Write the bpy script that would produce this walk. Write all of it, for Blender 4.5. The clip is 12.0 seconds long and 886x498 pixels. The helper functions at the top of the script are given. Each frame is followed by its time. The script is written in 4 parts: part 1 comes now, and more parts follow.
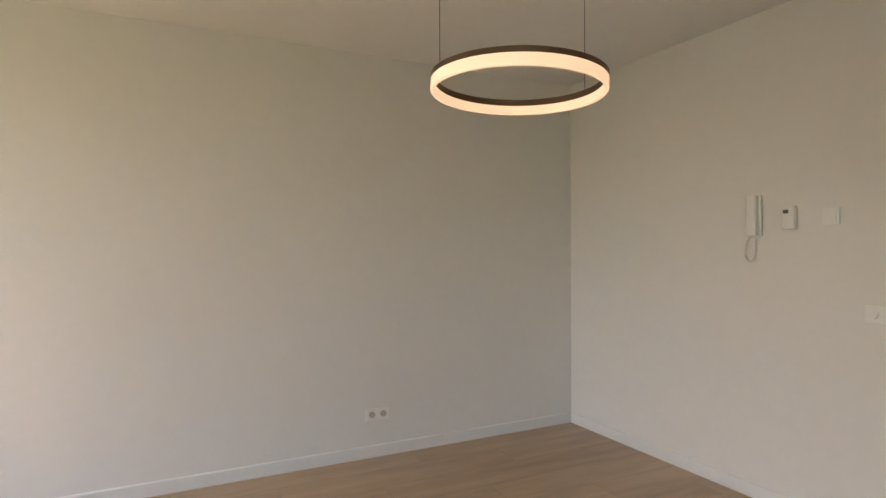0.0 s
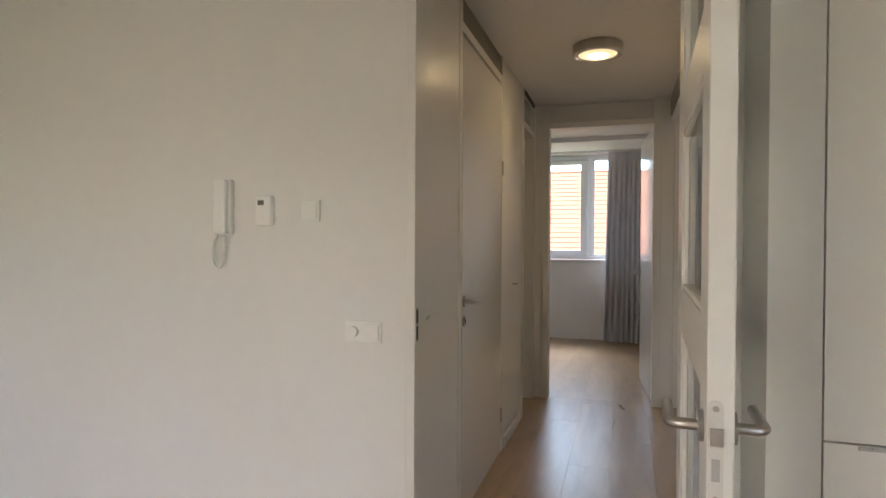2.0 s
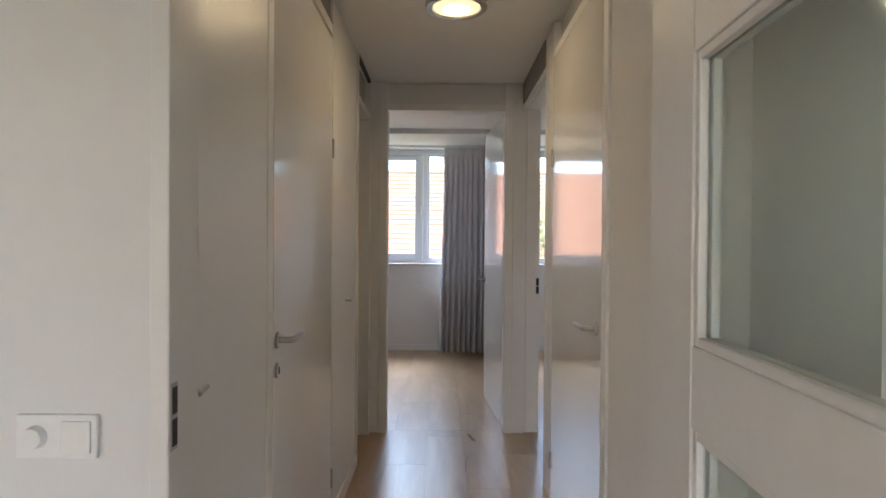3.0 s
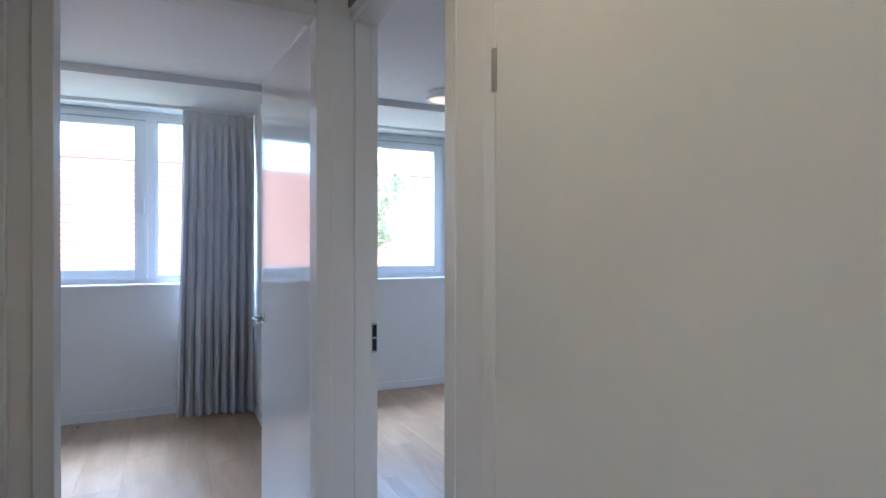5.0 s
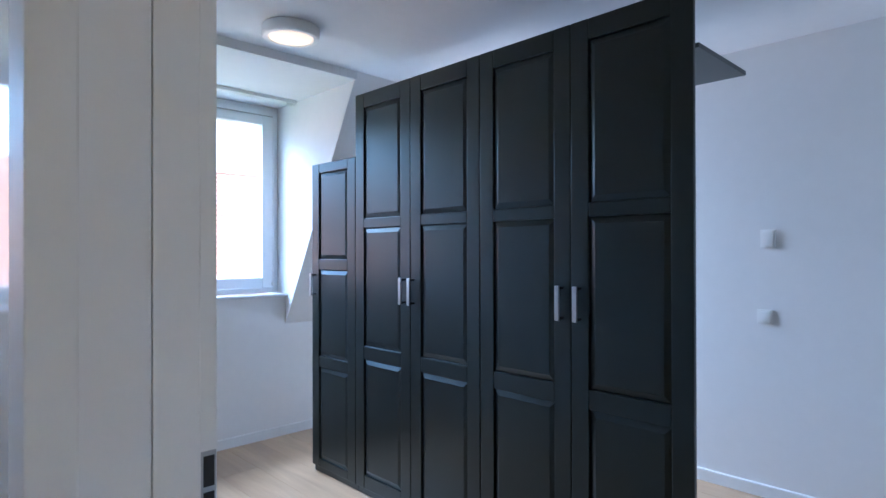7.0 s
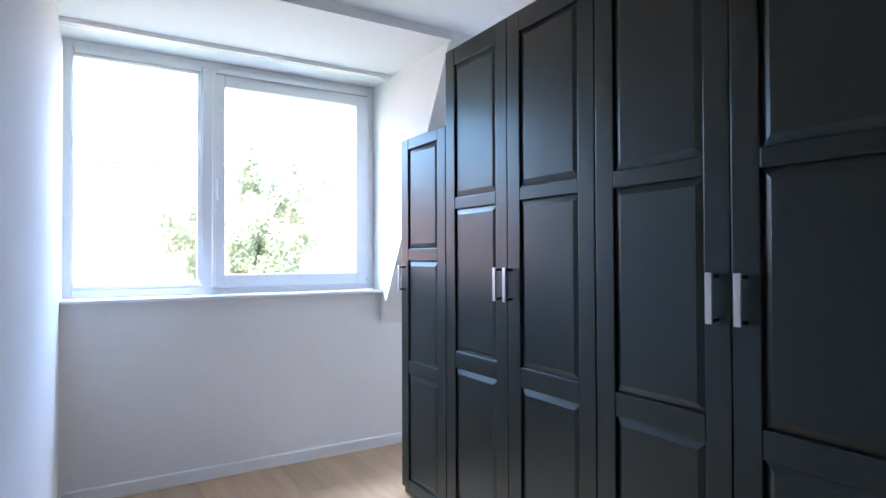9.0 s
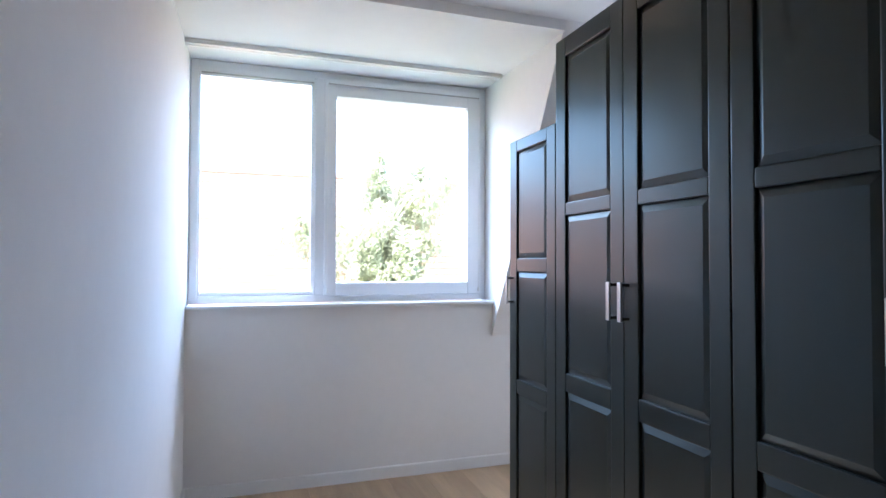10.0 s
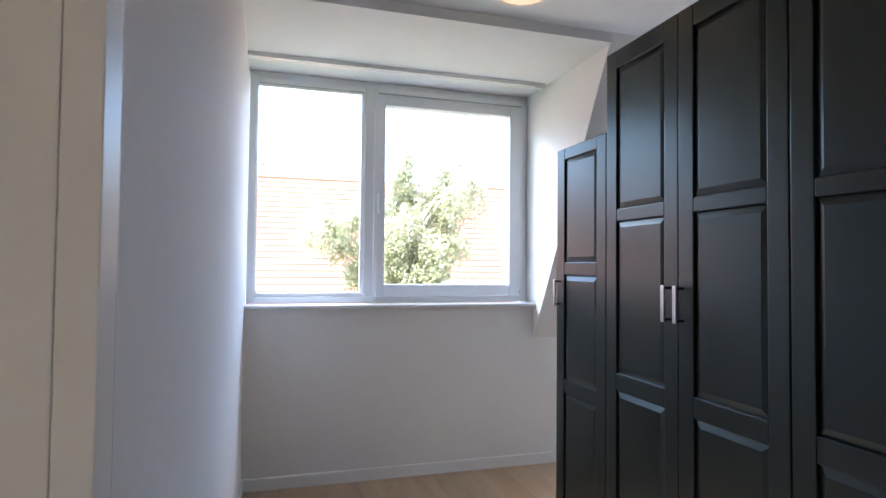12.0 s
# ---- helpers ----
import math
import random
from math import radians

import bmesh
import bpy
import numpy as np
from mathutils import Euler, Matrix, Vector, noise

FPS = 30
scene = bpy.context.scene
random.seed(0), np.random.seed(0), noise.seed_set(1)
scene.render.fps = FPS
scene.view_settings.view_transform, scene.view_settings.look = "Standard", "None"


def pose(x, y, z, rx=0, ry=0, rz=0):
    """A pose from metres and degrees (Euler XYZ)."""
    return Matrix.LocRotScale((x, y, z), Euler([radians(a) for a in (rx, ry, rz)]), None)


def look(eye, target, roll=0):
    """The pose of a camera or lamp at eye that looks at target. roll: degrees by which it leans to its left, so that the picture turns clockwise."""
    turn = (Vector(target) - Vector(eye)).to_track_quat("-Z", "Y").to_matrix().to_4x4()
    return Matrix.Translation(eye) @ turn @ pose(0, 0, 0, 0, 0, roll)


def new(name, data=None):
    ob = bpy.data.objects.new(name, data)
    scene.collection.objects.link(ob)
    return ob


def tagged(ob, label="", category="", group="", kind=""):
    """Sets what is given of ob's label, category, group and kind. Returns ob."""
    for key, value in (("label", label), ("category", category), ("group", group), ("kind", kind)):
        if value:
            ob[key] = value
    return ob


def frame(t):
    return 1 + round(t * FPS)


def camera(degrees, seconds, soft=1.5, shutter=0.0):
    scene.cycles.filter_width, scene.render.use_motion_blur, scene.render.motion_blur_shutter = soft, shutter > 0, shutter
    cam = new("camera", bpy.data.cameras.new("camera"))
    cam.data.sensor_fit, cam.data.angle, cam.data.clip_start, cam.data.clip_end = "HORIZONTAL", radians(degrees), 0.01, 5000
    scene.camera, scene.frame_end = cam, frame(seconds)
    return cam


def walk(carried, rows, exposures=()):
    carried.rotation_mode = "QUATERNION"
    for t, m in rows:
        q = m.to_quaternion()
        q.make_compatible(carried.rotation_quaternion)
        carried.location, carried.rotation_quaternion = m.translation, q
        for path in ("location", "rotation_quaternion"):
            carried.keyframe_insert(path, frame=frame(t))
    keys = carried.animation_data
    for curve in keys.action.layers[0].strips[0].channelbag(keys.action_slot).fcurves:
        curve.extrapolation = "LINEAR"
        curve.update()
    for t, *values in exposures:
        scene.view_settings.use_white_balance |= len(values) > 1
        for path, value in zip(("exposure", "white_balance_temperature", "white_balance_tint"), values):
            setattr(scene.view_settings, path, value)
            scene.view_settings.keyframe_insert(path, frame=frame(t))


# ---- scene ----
cam = camera(75.3, 12.0)
PATH = [
    (0, (0.674, -2.79, 1.308), (-1.111, -1.889, 1.303), -0.2),
    (0.5, (0.606, -2.67, 1.322), (-1.007, -1.487, 1.311), -0.3),
    (1, (0.557, -2.501, 1.33), (-0.797, -1.029, 1.319), -0.1),
    (1.5, (0.417, -2.261, 1.309), (-0.608, -0.543, 1.29), 0.2),
    (2, (0.215, -1.879, 1.333), (-0.38, 0.03, 1.31), 0.3),
    (2.5, (0.114, -1.473, 1.359), (-0.157, 0.509, 1.34), 0.3),
    (2.8, (0.049, -1.185, 1.352), (-0.049, 0.813, 1.338), 0.3),
    (3, (0.009, -1.016, 1.355), (0.012, 0.984, 1.338), 0.4),
    (3.2, (-0.028, -0.837, 1.366), (0.084, 1.16, 1.352), 0.4),
    (4.8, (-0.072, 0.699, 1.415), (0.716, 2.537, 1.408), 0.2),
    (5, (-0.037, 0.898, 1.43), (0.811, 2.709, 1.42), 0.1),
    (5.2, (-0.002, 1.076, 1.446), (0.921, 2.85, 1.437), -0.1),
    (5.5, (0.051, 1.311, 1.45), (1.078, 3.028, 1.444), -0.1),
    (6, (0.153, 1.735, 1.468), (1.399, 3.299, 1.458), -0.1),
    (6.5, (0.247, 2.028, 1.471), (1.628, 3.476, 1.467), -0.3),
    (6.7, (0.29, 2.112, 1.456), (1.682, 3.547, 1.463), -0.1),
    (8.3, (0.532, 2.469, 1.38), (1.839, 3.983, 1.405), -0.1),
    (8.5, (0.62, 2.508, 1.364), (1.868, 4.071, 1.383), -0.4),
    (9, (0.837, 2.593, 1.336), (1.877, 4.301, 1.364), -0.2),
    (9.5, (0.975, 2.667, 1.335), (1.78, 4.498, 1.37), 0.0),
    (10, (1.032, 2.733, 1.362), (1.667, 4.629, 1.408), 0.2),
    (10.5, (1.053, 2.75, 1.374), (1.631, 4.664, 1.425), 0.3),
    (11, (1.042, 2.728, 1.381), (1.612, 4.644, 1.433), 0.3),
    (11.5, (0.996, 2.722, 1.374), (1.571, 4.637, 1.427), 0.4),
    (12, (0.827, 2.666, 1.358), (1.402, 4.581, 1.416), 0.6),
]
EXPOSURES = [(0, 3.44, 7150, 16), (1, 3.72, 7300, 16), (2, 3.73, 6600, 15), (3.2, 3.96, 5900, 15), (4.8, 4.18, 4950, 13), (6.5, 4.24, 4700, 12), (8.5, 4.7, 5150, 16), (9.5, 4.6, 5350, 16), (10.5, 4.28, 5650, 17), (12, 4.0, 5900, 18)]
walk(cam, [(t, look(eye, target, roll)) for t, eye, target, roll in PATH], EXPOSURES)

# ---- world, sun ----
SUN_ELEV, SUN_AZ = 48, 215   # degrees; azimuth clockwise from +y
world = bpy.data.worlds.new("world")
scene.world = world
world.use_nodes = True
wn = world.node_tree
wn.nodes.clear()
sky = wn.nodes.new("ShaderNodeTexSky")
sky.sky_type = 'NISHITA'
sky.sun_disc = False
sky.sun_elevation = radians(SUN_ELEV)
sky.sun_rotation = radians(SUN_AZ)
sky.air_density, sky.dust_density = 1.0, 3.5
bg = wn.nodes.new("ShaderNodeBackground")
bg.inputs["Strength"].default_value = 0.15
wo = wn.nodes.new("ShaderNodeOutputWorld")
wn.links.new(sky.outputs[0], bg.inputs[0])
wn.links.new(bg.outputs[0], wo.inputs[0])
sun = new("sun", bpy.data.lights.new("sun", 'SUN'))
sun.data.energy, sun.data.angle, sun.data.color = 1.5, radians(12), (1.0, 0.93, 0.82)
_e, _a = radians(SUN_ELEV), radians(SUN_AZ)
_d = Vector((math.sin(_a) * math.cos(_e), math.cos(_a) * math.cos(_e), math.sin(_e)))
sun.matrix_world = look(_d * 60, (0, 0, 0))


FILL_POWER = 7.0    # watts of the added fill lamps
LED, LAMP, LAMPB = 0.070, 33.0, 0.055    # emission of the ring lamp, the hall lamp, the bedroom lamp
RING = (-1.02, -1.635, 1.875)
# added fill lamps for the upper sky: before both dormers, in the slope's gap
FILL_LAMPS = (((1.63, 8.6, 4.2), (1.63, 5.4, 0.9), 2.8, 1.9, FILL_POWER), ((-0.41, 8.6, 4.2), (-0.41, 5.4, 0.9), 2.8, 1.9, FILL_POWER * 3.1),
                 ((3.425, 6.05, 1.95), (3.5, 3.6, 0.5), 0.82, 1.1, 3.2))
for at, to, sw, sh, watts in FILL_LAMPS:
    la = new("fill_lamp", bpy.data.lights.new("fill_lamp", 'AREA'))
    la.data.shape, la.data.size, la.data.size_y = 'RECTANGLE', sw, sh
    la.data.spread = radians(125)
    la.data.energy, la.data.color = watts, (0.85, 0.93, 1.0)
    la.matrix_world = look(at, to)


# ---- materials ----
def mat(name, color=(0.8, 0.8, 0.8), rough=0.5, metal=0.0, noise_scale=0.0, amount=0.0, bump=0.0, bump_scale=60.0, coat=0.0,
        emit=None, strength=0.0, stretch=(1, 1, 1), rough_var=0.0, spec=0.5, fine_grain=True):
    """A plain surface with two scales of variation in tone, gloss and relief."""
    m = bpy.data.materials.new(name)
    m.use_nodes = True
    nt = m.node_tree
    b = nt.nodes["Principled BSDF"]
    b.inputs["Base Color"].default_value = (*color, 1)
    b.inputs["Roughness"].default_value = rough
    b.inputs["Metallic"].default_value = metal
    b.inputs["Specular IOR Level"].default_value = spec
    b.inputs["Coat Weight"].default_value = coat
    b.inputs["Coat Roughness"].default_value = 0.06
    if emit:
        b.inputs["Emission Color"].default_value = (*emit, 1)
        b.inputs["Emission Strength"].default_value = strength
    co = nt.nodes.new("ShaderNodeTexCoord")
    mp = nt.nodes.new("ShaderNodeMapping")
    mp.inputs["Scale"].default_value = stretch
    nt.links.new(co.outputs["Object"], mp.inputs[0])
    if amount:
        big = nt.nodes.new("ShaderNodeTexNoise")
        big.inputs["Scale"].default_value = noise_scale
        big.inputs["Detail"].default_value = 4
        fine = nt.nodes.new("ShaderNodeTexNoise")
        fine.inputs["Scale"].default_value = noise_scale * 14
        fine.inputs["Detail"].default_value = 3
        big.inputs["Detail"].default_value = 4 if fine_grain else 1
        add = nt.nodes.new("ShaderNodeMath")
        add.operation = 'ADD'
        ramp = nt.nodes.new("ShaderNodeMapRange")
        ramp.inputs["From Min"].default_value, ramp.inputs["From Max"].default_value = 0.6, 1.4
        ramp.inputs["To Min"].default_value, ramp.inputs["To Max"].default_value = 1 - amount, 1 + amount
        mul = nt.nodes.new("ShaderNodeVectorMath")
        mul.operation = 'SCALE'
        mul.inputs[0].default_value = color
        for n in (big, fine):
            nt.links.new(mp.outputs[0], n.inputs["Vector"])
        nt.links.new(big.outputs["Fac"], add.inputs[0])
        add.inputs[1].default_value = 0.5
        if fine_grain:
            nt.links.new(fine.outputs["Fac"], add.inputs[1])
        nt.links.new(add.outputs[0], ramp.inputs["Value"])
        nt.links.new(ramp.outputs[0], mul.inputs["Scale"])
        nt.links.new(mul.outputs[0], b.inputs["Base Color"])
        if rough_var:
            rr = nt.nodes.new("ShaderNodeMapRange")
            rr.inputs["From Min"].default_value, rr.inputs["From Max"].default_value = 0.6, 1.4
            rr.inputs["To Min"].default_value, rr.inputs["To Max"].default_value = rough - rough_var, rough + rough_var
            nt.links.new(add.outputs[0], rr.inputs["Value"])
            nt.links.new(rr.outputs[0], b.inputs["Roughness"])
    if bump:
        bn = nt.nodes.new("ShaderNodeTexNoise")
        bn.inputs["Scale"].default_value = bump_scale
        bn.inputs["Detail"].default_value = 5
        bp = nt.nodes.new("ShaderNodeBump")
        bp.inputs["Strength"].default_value = bump
        bp.inputs["Distance"].default_value = 0.004
        nt.links.new(mp.outputs[0], bn.inputs["Vector"])
        nt.links.new(bn.outputs["Fac"], bp.inputs["Height"])
        nt.links.new(bp.outputs[0], b.inputs["Normal"])
    return m


def wood_floor_material():
    """Light oak laminate: tone by plank, long grain, darker cathedral streaks, knots, satin gloss."""
    m = bpy.data.materials.new("oak_laminate")
    m.use_nodes = True
    nt = m.node_tree
    b = nt.nodes["Principled BSDF"]
    co = nt.nodes.new("ShaderNodeTexCoord")
    info = nt.nodes.new("ShaderNodeObjectInfo")
    off = nt.nodes.new("ShaderNodeVectorMath")
    off.operation = 'SCALE'
    off.inputs[0].default_value = (37.0, 91.0, 53.0)
    nt.links.new(info.outputs["Random"], off.inputs["Scale"])
    add = nt.nodes.new("ShaderNodeVectorMath")
    add.operation = 'ADD'
    nt.links.new(co.outputs["Object"], add.inputs[0])
    nt.links.new(off.outputs[0], add.inputs[1])
    mp = nt.nodes.new("ShaderNodeMapping")
    mp.inputs["Scale"].default_value = (6.0, 0.9, 1.0)
    nt.links.new(add.outputs[0], mp.inputs[0])
    big = nt.nodes.new("ShaderNodeTexNoise")
    big.inputs["Scale"].default_value, big.inputs["Detail"].default_value, big.inputs["Distortion"].default_value = 1.2, 5, 0.8
    nt.links.new(mp.outputs[0], big.inputs["Vector"])
    mp2 = nt.nodes.new("ShaderNodeMapping")
    mp2.inputs["Scale"].default_value = (90.0, 3.0, 1.0)
    nt.links.new(add.outputs[0], mp2.inputs[0])
    fine = nt.nodes.new("ShaderNodeTexNoise")
    fine.inputs["Scale"].default_value, fine.inputs["Detail"].default_value = 2.0, 4
    nt.links.new(mp2.outputs[0], fine.inputs["Vector"])
    r1 = nt.nodes.new("ShaderNodeValToRGB")
    r1.color_ramp.elements[0].position, r1.color_ramp.elements[0].color = 0.22, (0.335, 0.212, 0.113, 1)
    r1.color_ramp.elements[1].position, r1.color_ramp.elements[1].color = 0.70, (0.52, 0.362, 0.216, 1)
    nt.links.new(big.outputs["Fac"], r1.inputs[0])
    k = nt.nodes.new("ShaderNodeMapRange")
    k.inputs["To Min"].default_value, k.inputs["To Max"].default_value = 0.86, 1.12
    nt.links.new(fine.outputs["Fac"], k.inputs["Value"])
    k2 = nt.nodes.new("ShaderNodeMapRange")
    k2.inputs["To Min"].default_value, k2.inputs["To Max"].default_value = 0.93, 1.07
    nt.links.new(info.outputs["Random"], k2.inputs["Value"])
    mm = nt.nodes.new("ShaderNodeMath")
    mm.operation = 'MULTIPLY'
    nt.links.new(k.outputs[0], mm.inputs[0])
    nt.links.new(k2.outputs[0], mm.inputs[1])
    sc = nt.nodes.new("ShaderNodeVectorMath")
    sc.operation = 'SCALE'
    nt.links.new(r1.outputs[0], sc.inputs[0])
    nt.links.new(mm.outputs[0], sc.inputs["Scale"])
    nt.links.new(sc.outputs[0], b.inputs["Base Color"])
    rr = nt.nodes.new("ShaderNodeMapRange")
    rr.inputs["To Min"].default_value, rr.inputs["To Max"].default_value = 0.24, 0.36
    b.inputs["Specular IOR Level"].default_value = 0.75
    nt.links.new(big.outputs["Fac"], rr.inputs["Value"])
    nt.links.new(rr.outputs[0], b.inputs["Roughness"])
    bp = nt.nodes.new("ShaderNodeBump")
    bp.inputs["Strength"].default_value, bp.inputs["Distance"].default_value = 0.12, 0.001
    nt.links.new(fine.outputs["Fac"], bp.inputs["Height"])
    nt.links.new(bp.outputs[0], b.inputs["Normal"])
    return m


def glass_material():
    m = bpy.data.materials.new("clear_glass")
    m.use_nodes = True
    nt = m.node_tree
    nt.nodes.remove(nt.nodes["Principled BSDF"])
    out = nt.nodes["Material Output"]
    tr = nt.nodes.new("ShaderNodeBsdfTransparent")
    tr.inputs["Color"].default_value = (0.93, 0.96, 0.94, 1)
    gl = nt.nodes.new("ShaderNodeBsdfGlossy")
    gl.inputs["Roughness"].default_value = 0.01
    lw = nt.nodes.new("ShaderNodeLayerWeight")
    lw.inputs["Blend"].default_value = 0.5
    pw = nt.nodes.new("ShaderNodeMath")
    pw.operation, pw.inputs[1].default_value = 'POWER', 5.0
    fr = nt.nodes.new("ShaderNodeMath")
    fr.operation, fr.inputs[1].default_value, fr.inputs[2].default_value = 'MULTIPLY_ADD', 0.85, 0.045
    nt.links.new(lw.outputs["Facing"], pw.inputs[0])
    nt.links.new(pw.outputs[0], fr.inputs[0])
    mx = nt.nodes.new("ShaderNodeMixShader")
    nt.links.new(fr.outputs[0], mx.inputs[0])
    nt.links.new(tr.outputs[0], mx.inputs[1])
    nt.links.new(gl.outputs[0], mx.inputs[2])
    nt.links.new(mx.outputs[0], out.inputs["Surface"])
    return m


M_WALL = mat("wall_paint", (0.78, 0.765, 0.74), 0.85, 0, 1.1, 0.02, 0.10, 160)
M_CEIL = mat("ceiling_paint", (0.80, 0.79, 0.775), 0.9, 0, 0.9, 0.02, 0.25, 120)
M_LACQ = mat("white_lacquer", (0.77, 0.755, 0.72), 0.09, 0, 2.0, 0.015, 0.02, 25, coat=0.35, rough_var=0.02)
M_PANEL = mat("white_satin_panel", (0.77, 0.755, 0.72), 0.34, 0, 2.0, 0.015, 0.0, 25)
M_FRAME = mat("white_satin_paint", (0.77, 0.755, 0.72), 0.45, 0, 2.5, 0.02, 0.05, 40)
M_BASE = mat("white_skirting", (0.78, 0.775, 0.76), 0.4, 0, 3.0, 0.03, 0.05, 50)
M_PVC = mat("white_pvc", (0.80, 0.81, 0.82), 0.28, 0, 2.0, 0.015, 0.02, 40)
M_PLAST = mat("white_plastic", (0.84, 0.83, 0.80), 0.35, 0, 5.0, 0.02, 0.02, 60)
M_GREYP = mat("grey_plastic", (0.42, 0.41, 0.39), 0.5, 0, 5.0, 0.04)
M_STEEL = mat("brushed_steel", (0.47, 0.455, 0.435), 0.32, 1.0, 8.0, 0.06, 0.06, 220, stretch=(1, 6, 1), rough_var=0.06)
M_LOCK = mat("painted_steel", (0.66, 0.64, 0.60), 0.35, 0, 9.0, 0.06, 0.04, 90)
M_DARKM = mat("dark_metal", (0.03, 0.028, 0.026), 0.45, 0.6, 10.0, 0.1)
M_BLACK = mat("black_brown_foil", (0.0045, 0.0066, 0.0066), 0.30, 0, 1.2, 0.10, rough_var=0.015, spec=0.55, fine_grain=False)
M_BLACK.node_tree.nodes["Principled BSDF"].inputs["Specular Tint"].default_value = (0.90, 1.0, 0.96, 1)
M_GREYC = mat("grey_woven_cloth", (0.68, 0.67, 0.67), 0.95, 0, 4.0, 0.08, 0.5, 420)
_t = M_GREYC.node_tree
_b, _o = _t.nodes["Principled BSDF"], _t.nodes["Material Output"]
_tr = _t.nodes.new("ShaderNodeBsdfTranslucent")
_tr.inputs["Color"].default_value = (0.70, 0.69, 0.69, 1)
_mx = _t.nodes.new("ShaderNodeMixShader")
_mx.inputs[0].default_value = 0.13
_t.links.new(_b.outputs[0], _mx.inputs[1])
_t.links.new(_tr.outputs[0], _mx.inputs[2])
_t.links.new(_mx.outputs[0], _o.inputs["Surface"])
M_BRONZE = mat("brown_bronze", (0.16, 0.105, 0.065), 0.42, 0.7, 6.0, 0.1, 0.05, 80)
M_LED = mat("warm_led_band", (0.9, 0.85, 0.75), 0.6, emit=(1.0, 0.65, 0.41), strength=LED)
M_DIFF = mat("warm_lamp_glass", (0.9, 0.88, 0.82), 0.5, emit=(1.0, 0.74, 0.38), strength=LAMP)
# the bulb behind the frosted glass makes its middle far brighter than its rim
_t = M_DIFF.node_tree
_co, _ln, _mr, _pw, _ma = [_t.nodes.new(n) for n in ("ShaderNodeTexCoord", "ShaderNodeVectorMath", "ShaderNodeMapRange", "ShaderNodeMath", "ShaderNodeMath")]
_sx = _t.nodes.new("ShaderNodeVectorMath")
_sx.operation, _sx.inputs[1].default_value = 'MULTIPLY', (1, 1, 0)
_ln.operation = 'LENGTH'
_mr.inputs["From Min"].default_value, _mr.inputs["From Max"].default_value = 0.0, 0.07
_mr.inputs["To Min"].default_value, _mr.inputs["To Max"].default_value = 1.0, 0.0
_pw.operation, _pw.inputs[1].default_value = 'POWER', 2.0
_ma.operation, _ma.inputs[1].default_value, _ma.inputs[2].default_value = 'MULTIPLY_ADD', LAMP, 0.08
_t.links.new(_co.outputs["Object"], _sx.inputs[0])
_t.links.new(_sx.outputs[0], _ln.inputs[0])
_t.links.new(_ln.outputs["Value"], _mr.inputs["Value"])
_t.links.new(_mr.outputs[0], _pw.inputs[0])
_t.links.new(_pw.outputs[0], _ma.inputs[0])
_t.links.new(_ma.outputs[0], _t.nodes["Principled BSDF"].inputs["Emission Strength"])
M_DIFFB = mat("lamp_glass_bedroom", (0.9, 0.88, 0.82), 0.5, emit=(1.0, 0.60, 0.28), strength=LAMPB)
M_VENT = mat("vent_grey", (0.24, 0.22, 0.19), 0.6, 0, 4, 0.08)
M_GLASS = glass_material()
M_OAK = wood_floor_material()
M_TILE = mat("orange_roof_tile", (0.132, 0.062, 0.040), 0.8, 0, 0.8, 0.12, 0.4, 12)
M_BRICK = mat("weathered_brick", (0.36, 0.22, 0.15), 0.9, 0, 1.2, 0.15, 0.5, 30)
M_STONE = mat("pale_render", (0.30, 0.285, 0.265), 0.9, 0, 2.0, 0.1, 0.3, 20)
M_POT = mat("dark_clay", (0.14, 0.11, 0.10), 0.85, 0, 4.0, 0.15)
M_GRASS = mat("lawn_ground", (0.07, 0.10, 0.04), 0.95, 0, 0.4, 0.3, 0.5, 8)
M_LEAF = mat("birch_leaf", (0.235, 0.24, 0.155), 0.6, 0, 1.0, 0.3)
_t = M_LEAF.node_tree
_tr = _t.nodes.new("ShaderNodeBsdfTranslucent")
_tr.inputs["Color"].default_value = (0.55, 0.56, 0.40, 1)
_mx = _t.nodes.new("ShaderNodeMixShader")
_mx.inputs[0].default_value = 0.65
_t.links.new(_t.nodes["Principled BSDF"].outputs[0], _mx.inputs[1])
_t.links.new(_tr.outputs[0], _mx.inputs[2])
_t.links.new(_mx.outputs[0], _t.nodes["Material Output"].inputs["Surface"])
M_BARK = mat("birch_bark", (0.45, 0.42, 0.38), 0.9, 0, 3.0, 0.3, 0.5, 30)
M_LCD = mat("grey_display", (0.10, 0.11, 0.09), 0.25, 0, 20.0, 0.1)


# ---- mesh helpers ----
def box(bm, x0, x1, y0, y1, z0, z1, bevel=0.0):
    x0, x1, y0, y1, z0, z1 = min(x0, x1), max(x0, x1), min(y0, y1), max(y0, y1), min(z0, z1), max(z0, z1)
    r = bmesh.ops.create_cube(bm, size=1.0, matrix=Matrix.LocRotScale(((x0 + x1) / 2, (y0 + y1) / 2, (z0 + z1) / 2), None, (x1 - x0, y1 - y0, z1 - z0)))
    if bevel:
        es = list({e for v in r["verts"] for e in v.link_edges})
        bmesh.ops.bevel(bm, geom=es, offset=bevel, segments=2, affect='EDGES', profile=0.6)
    return bm


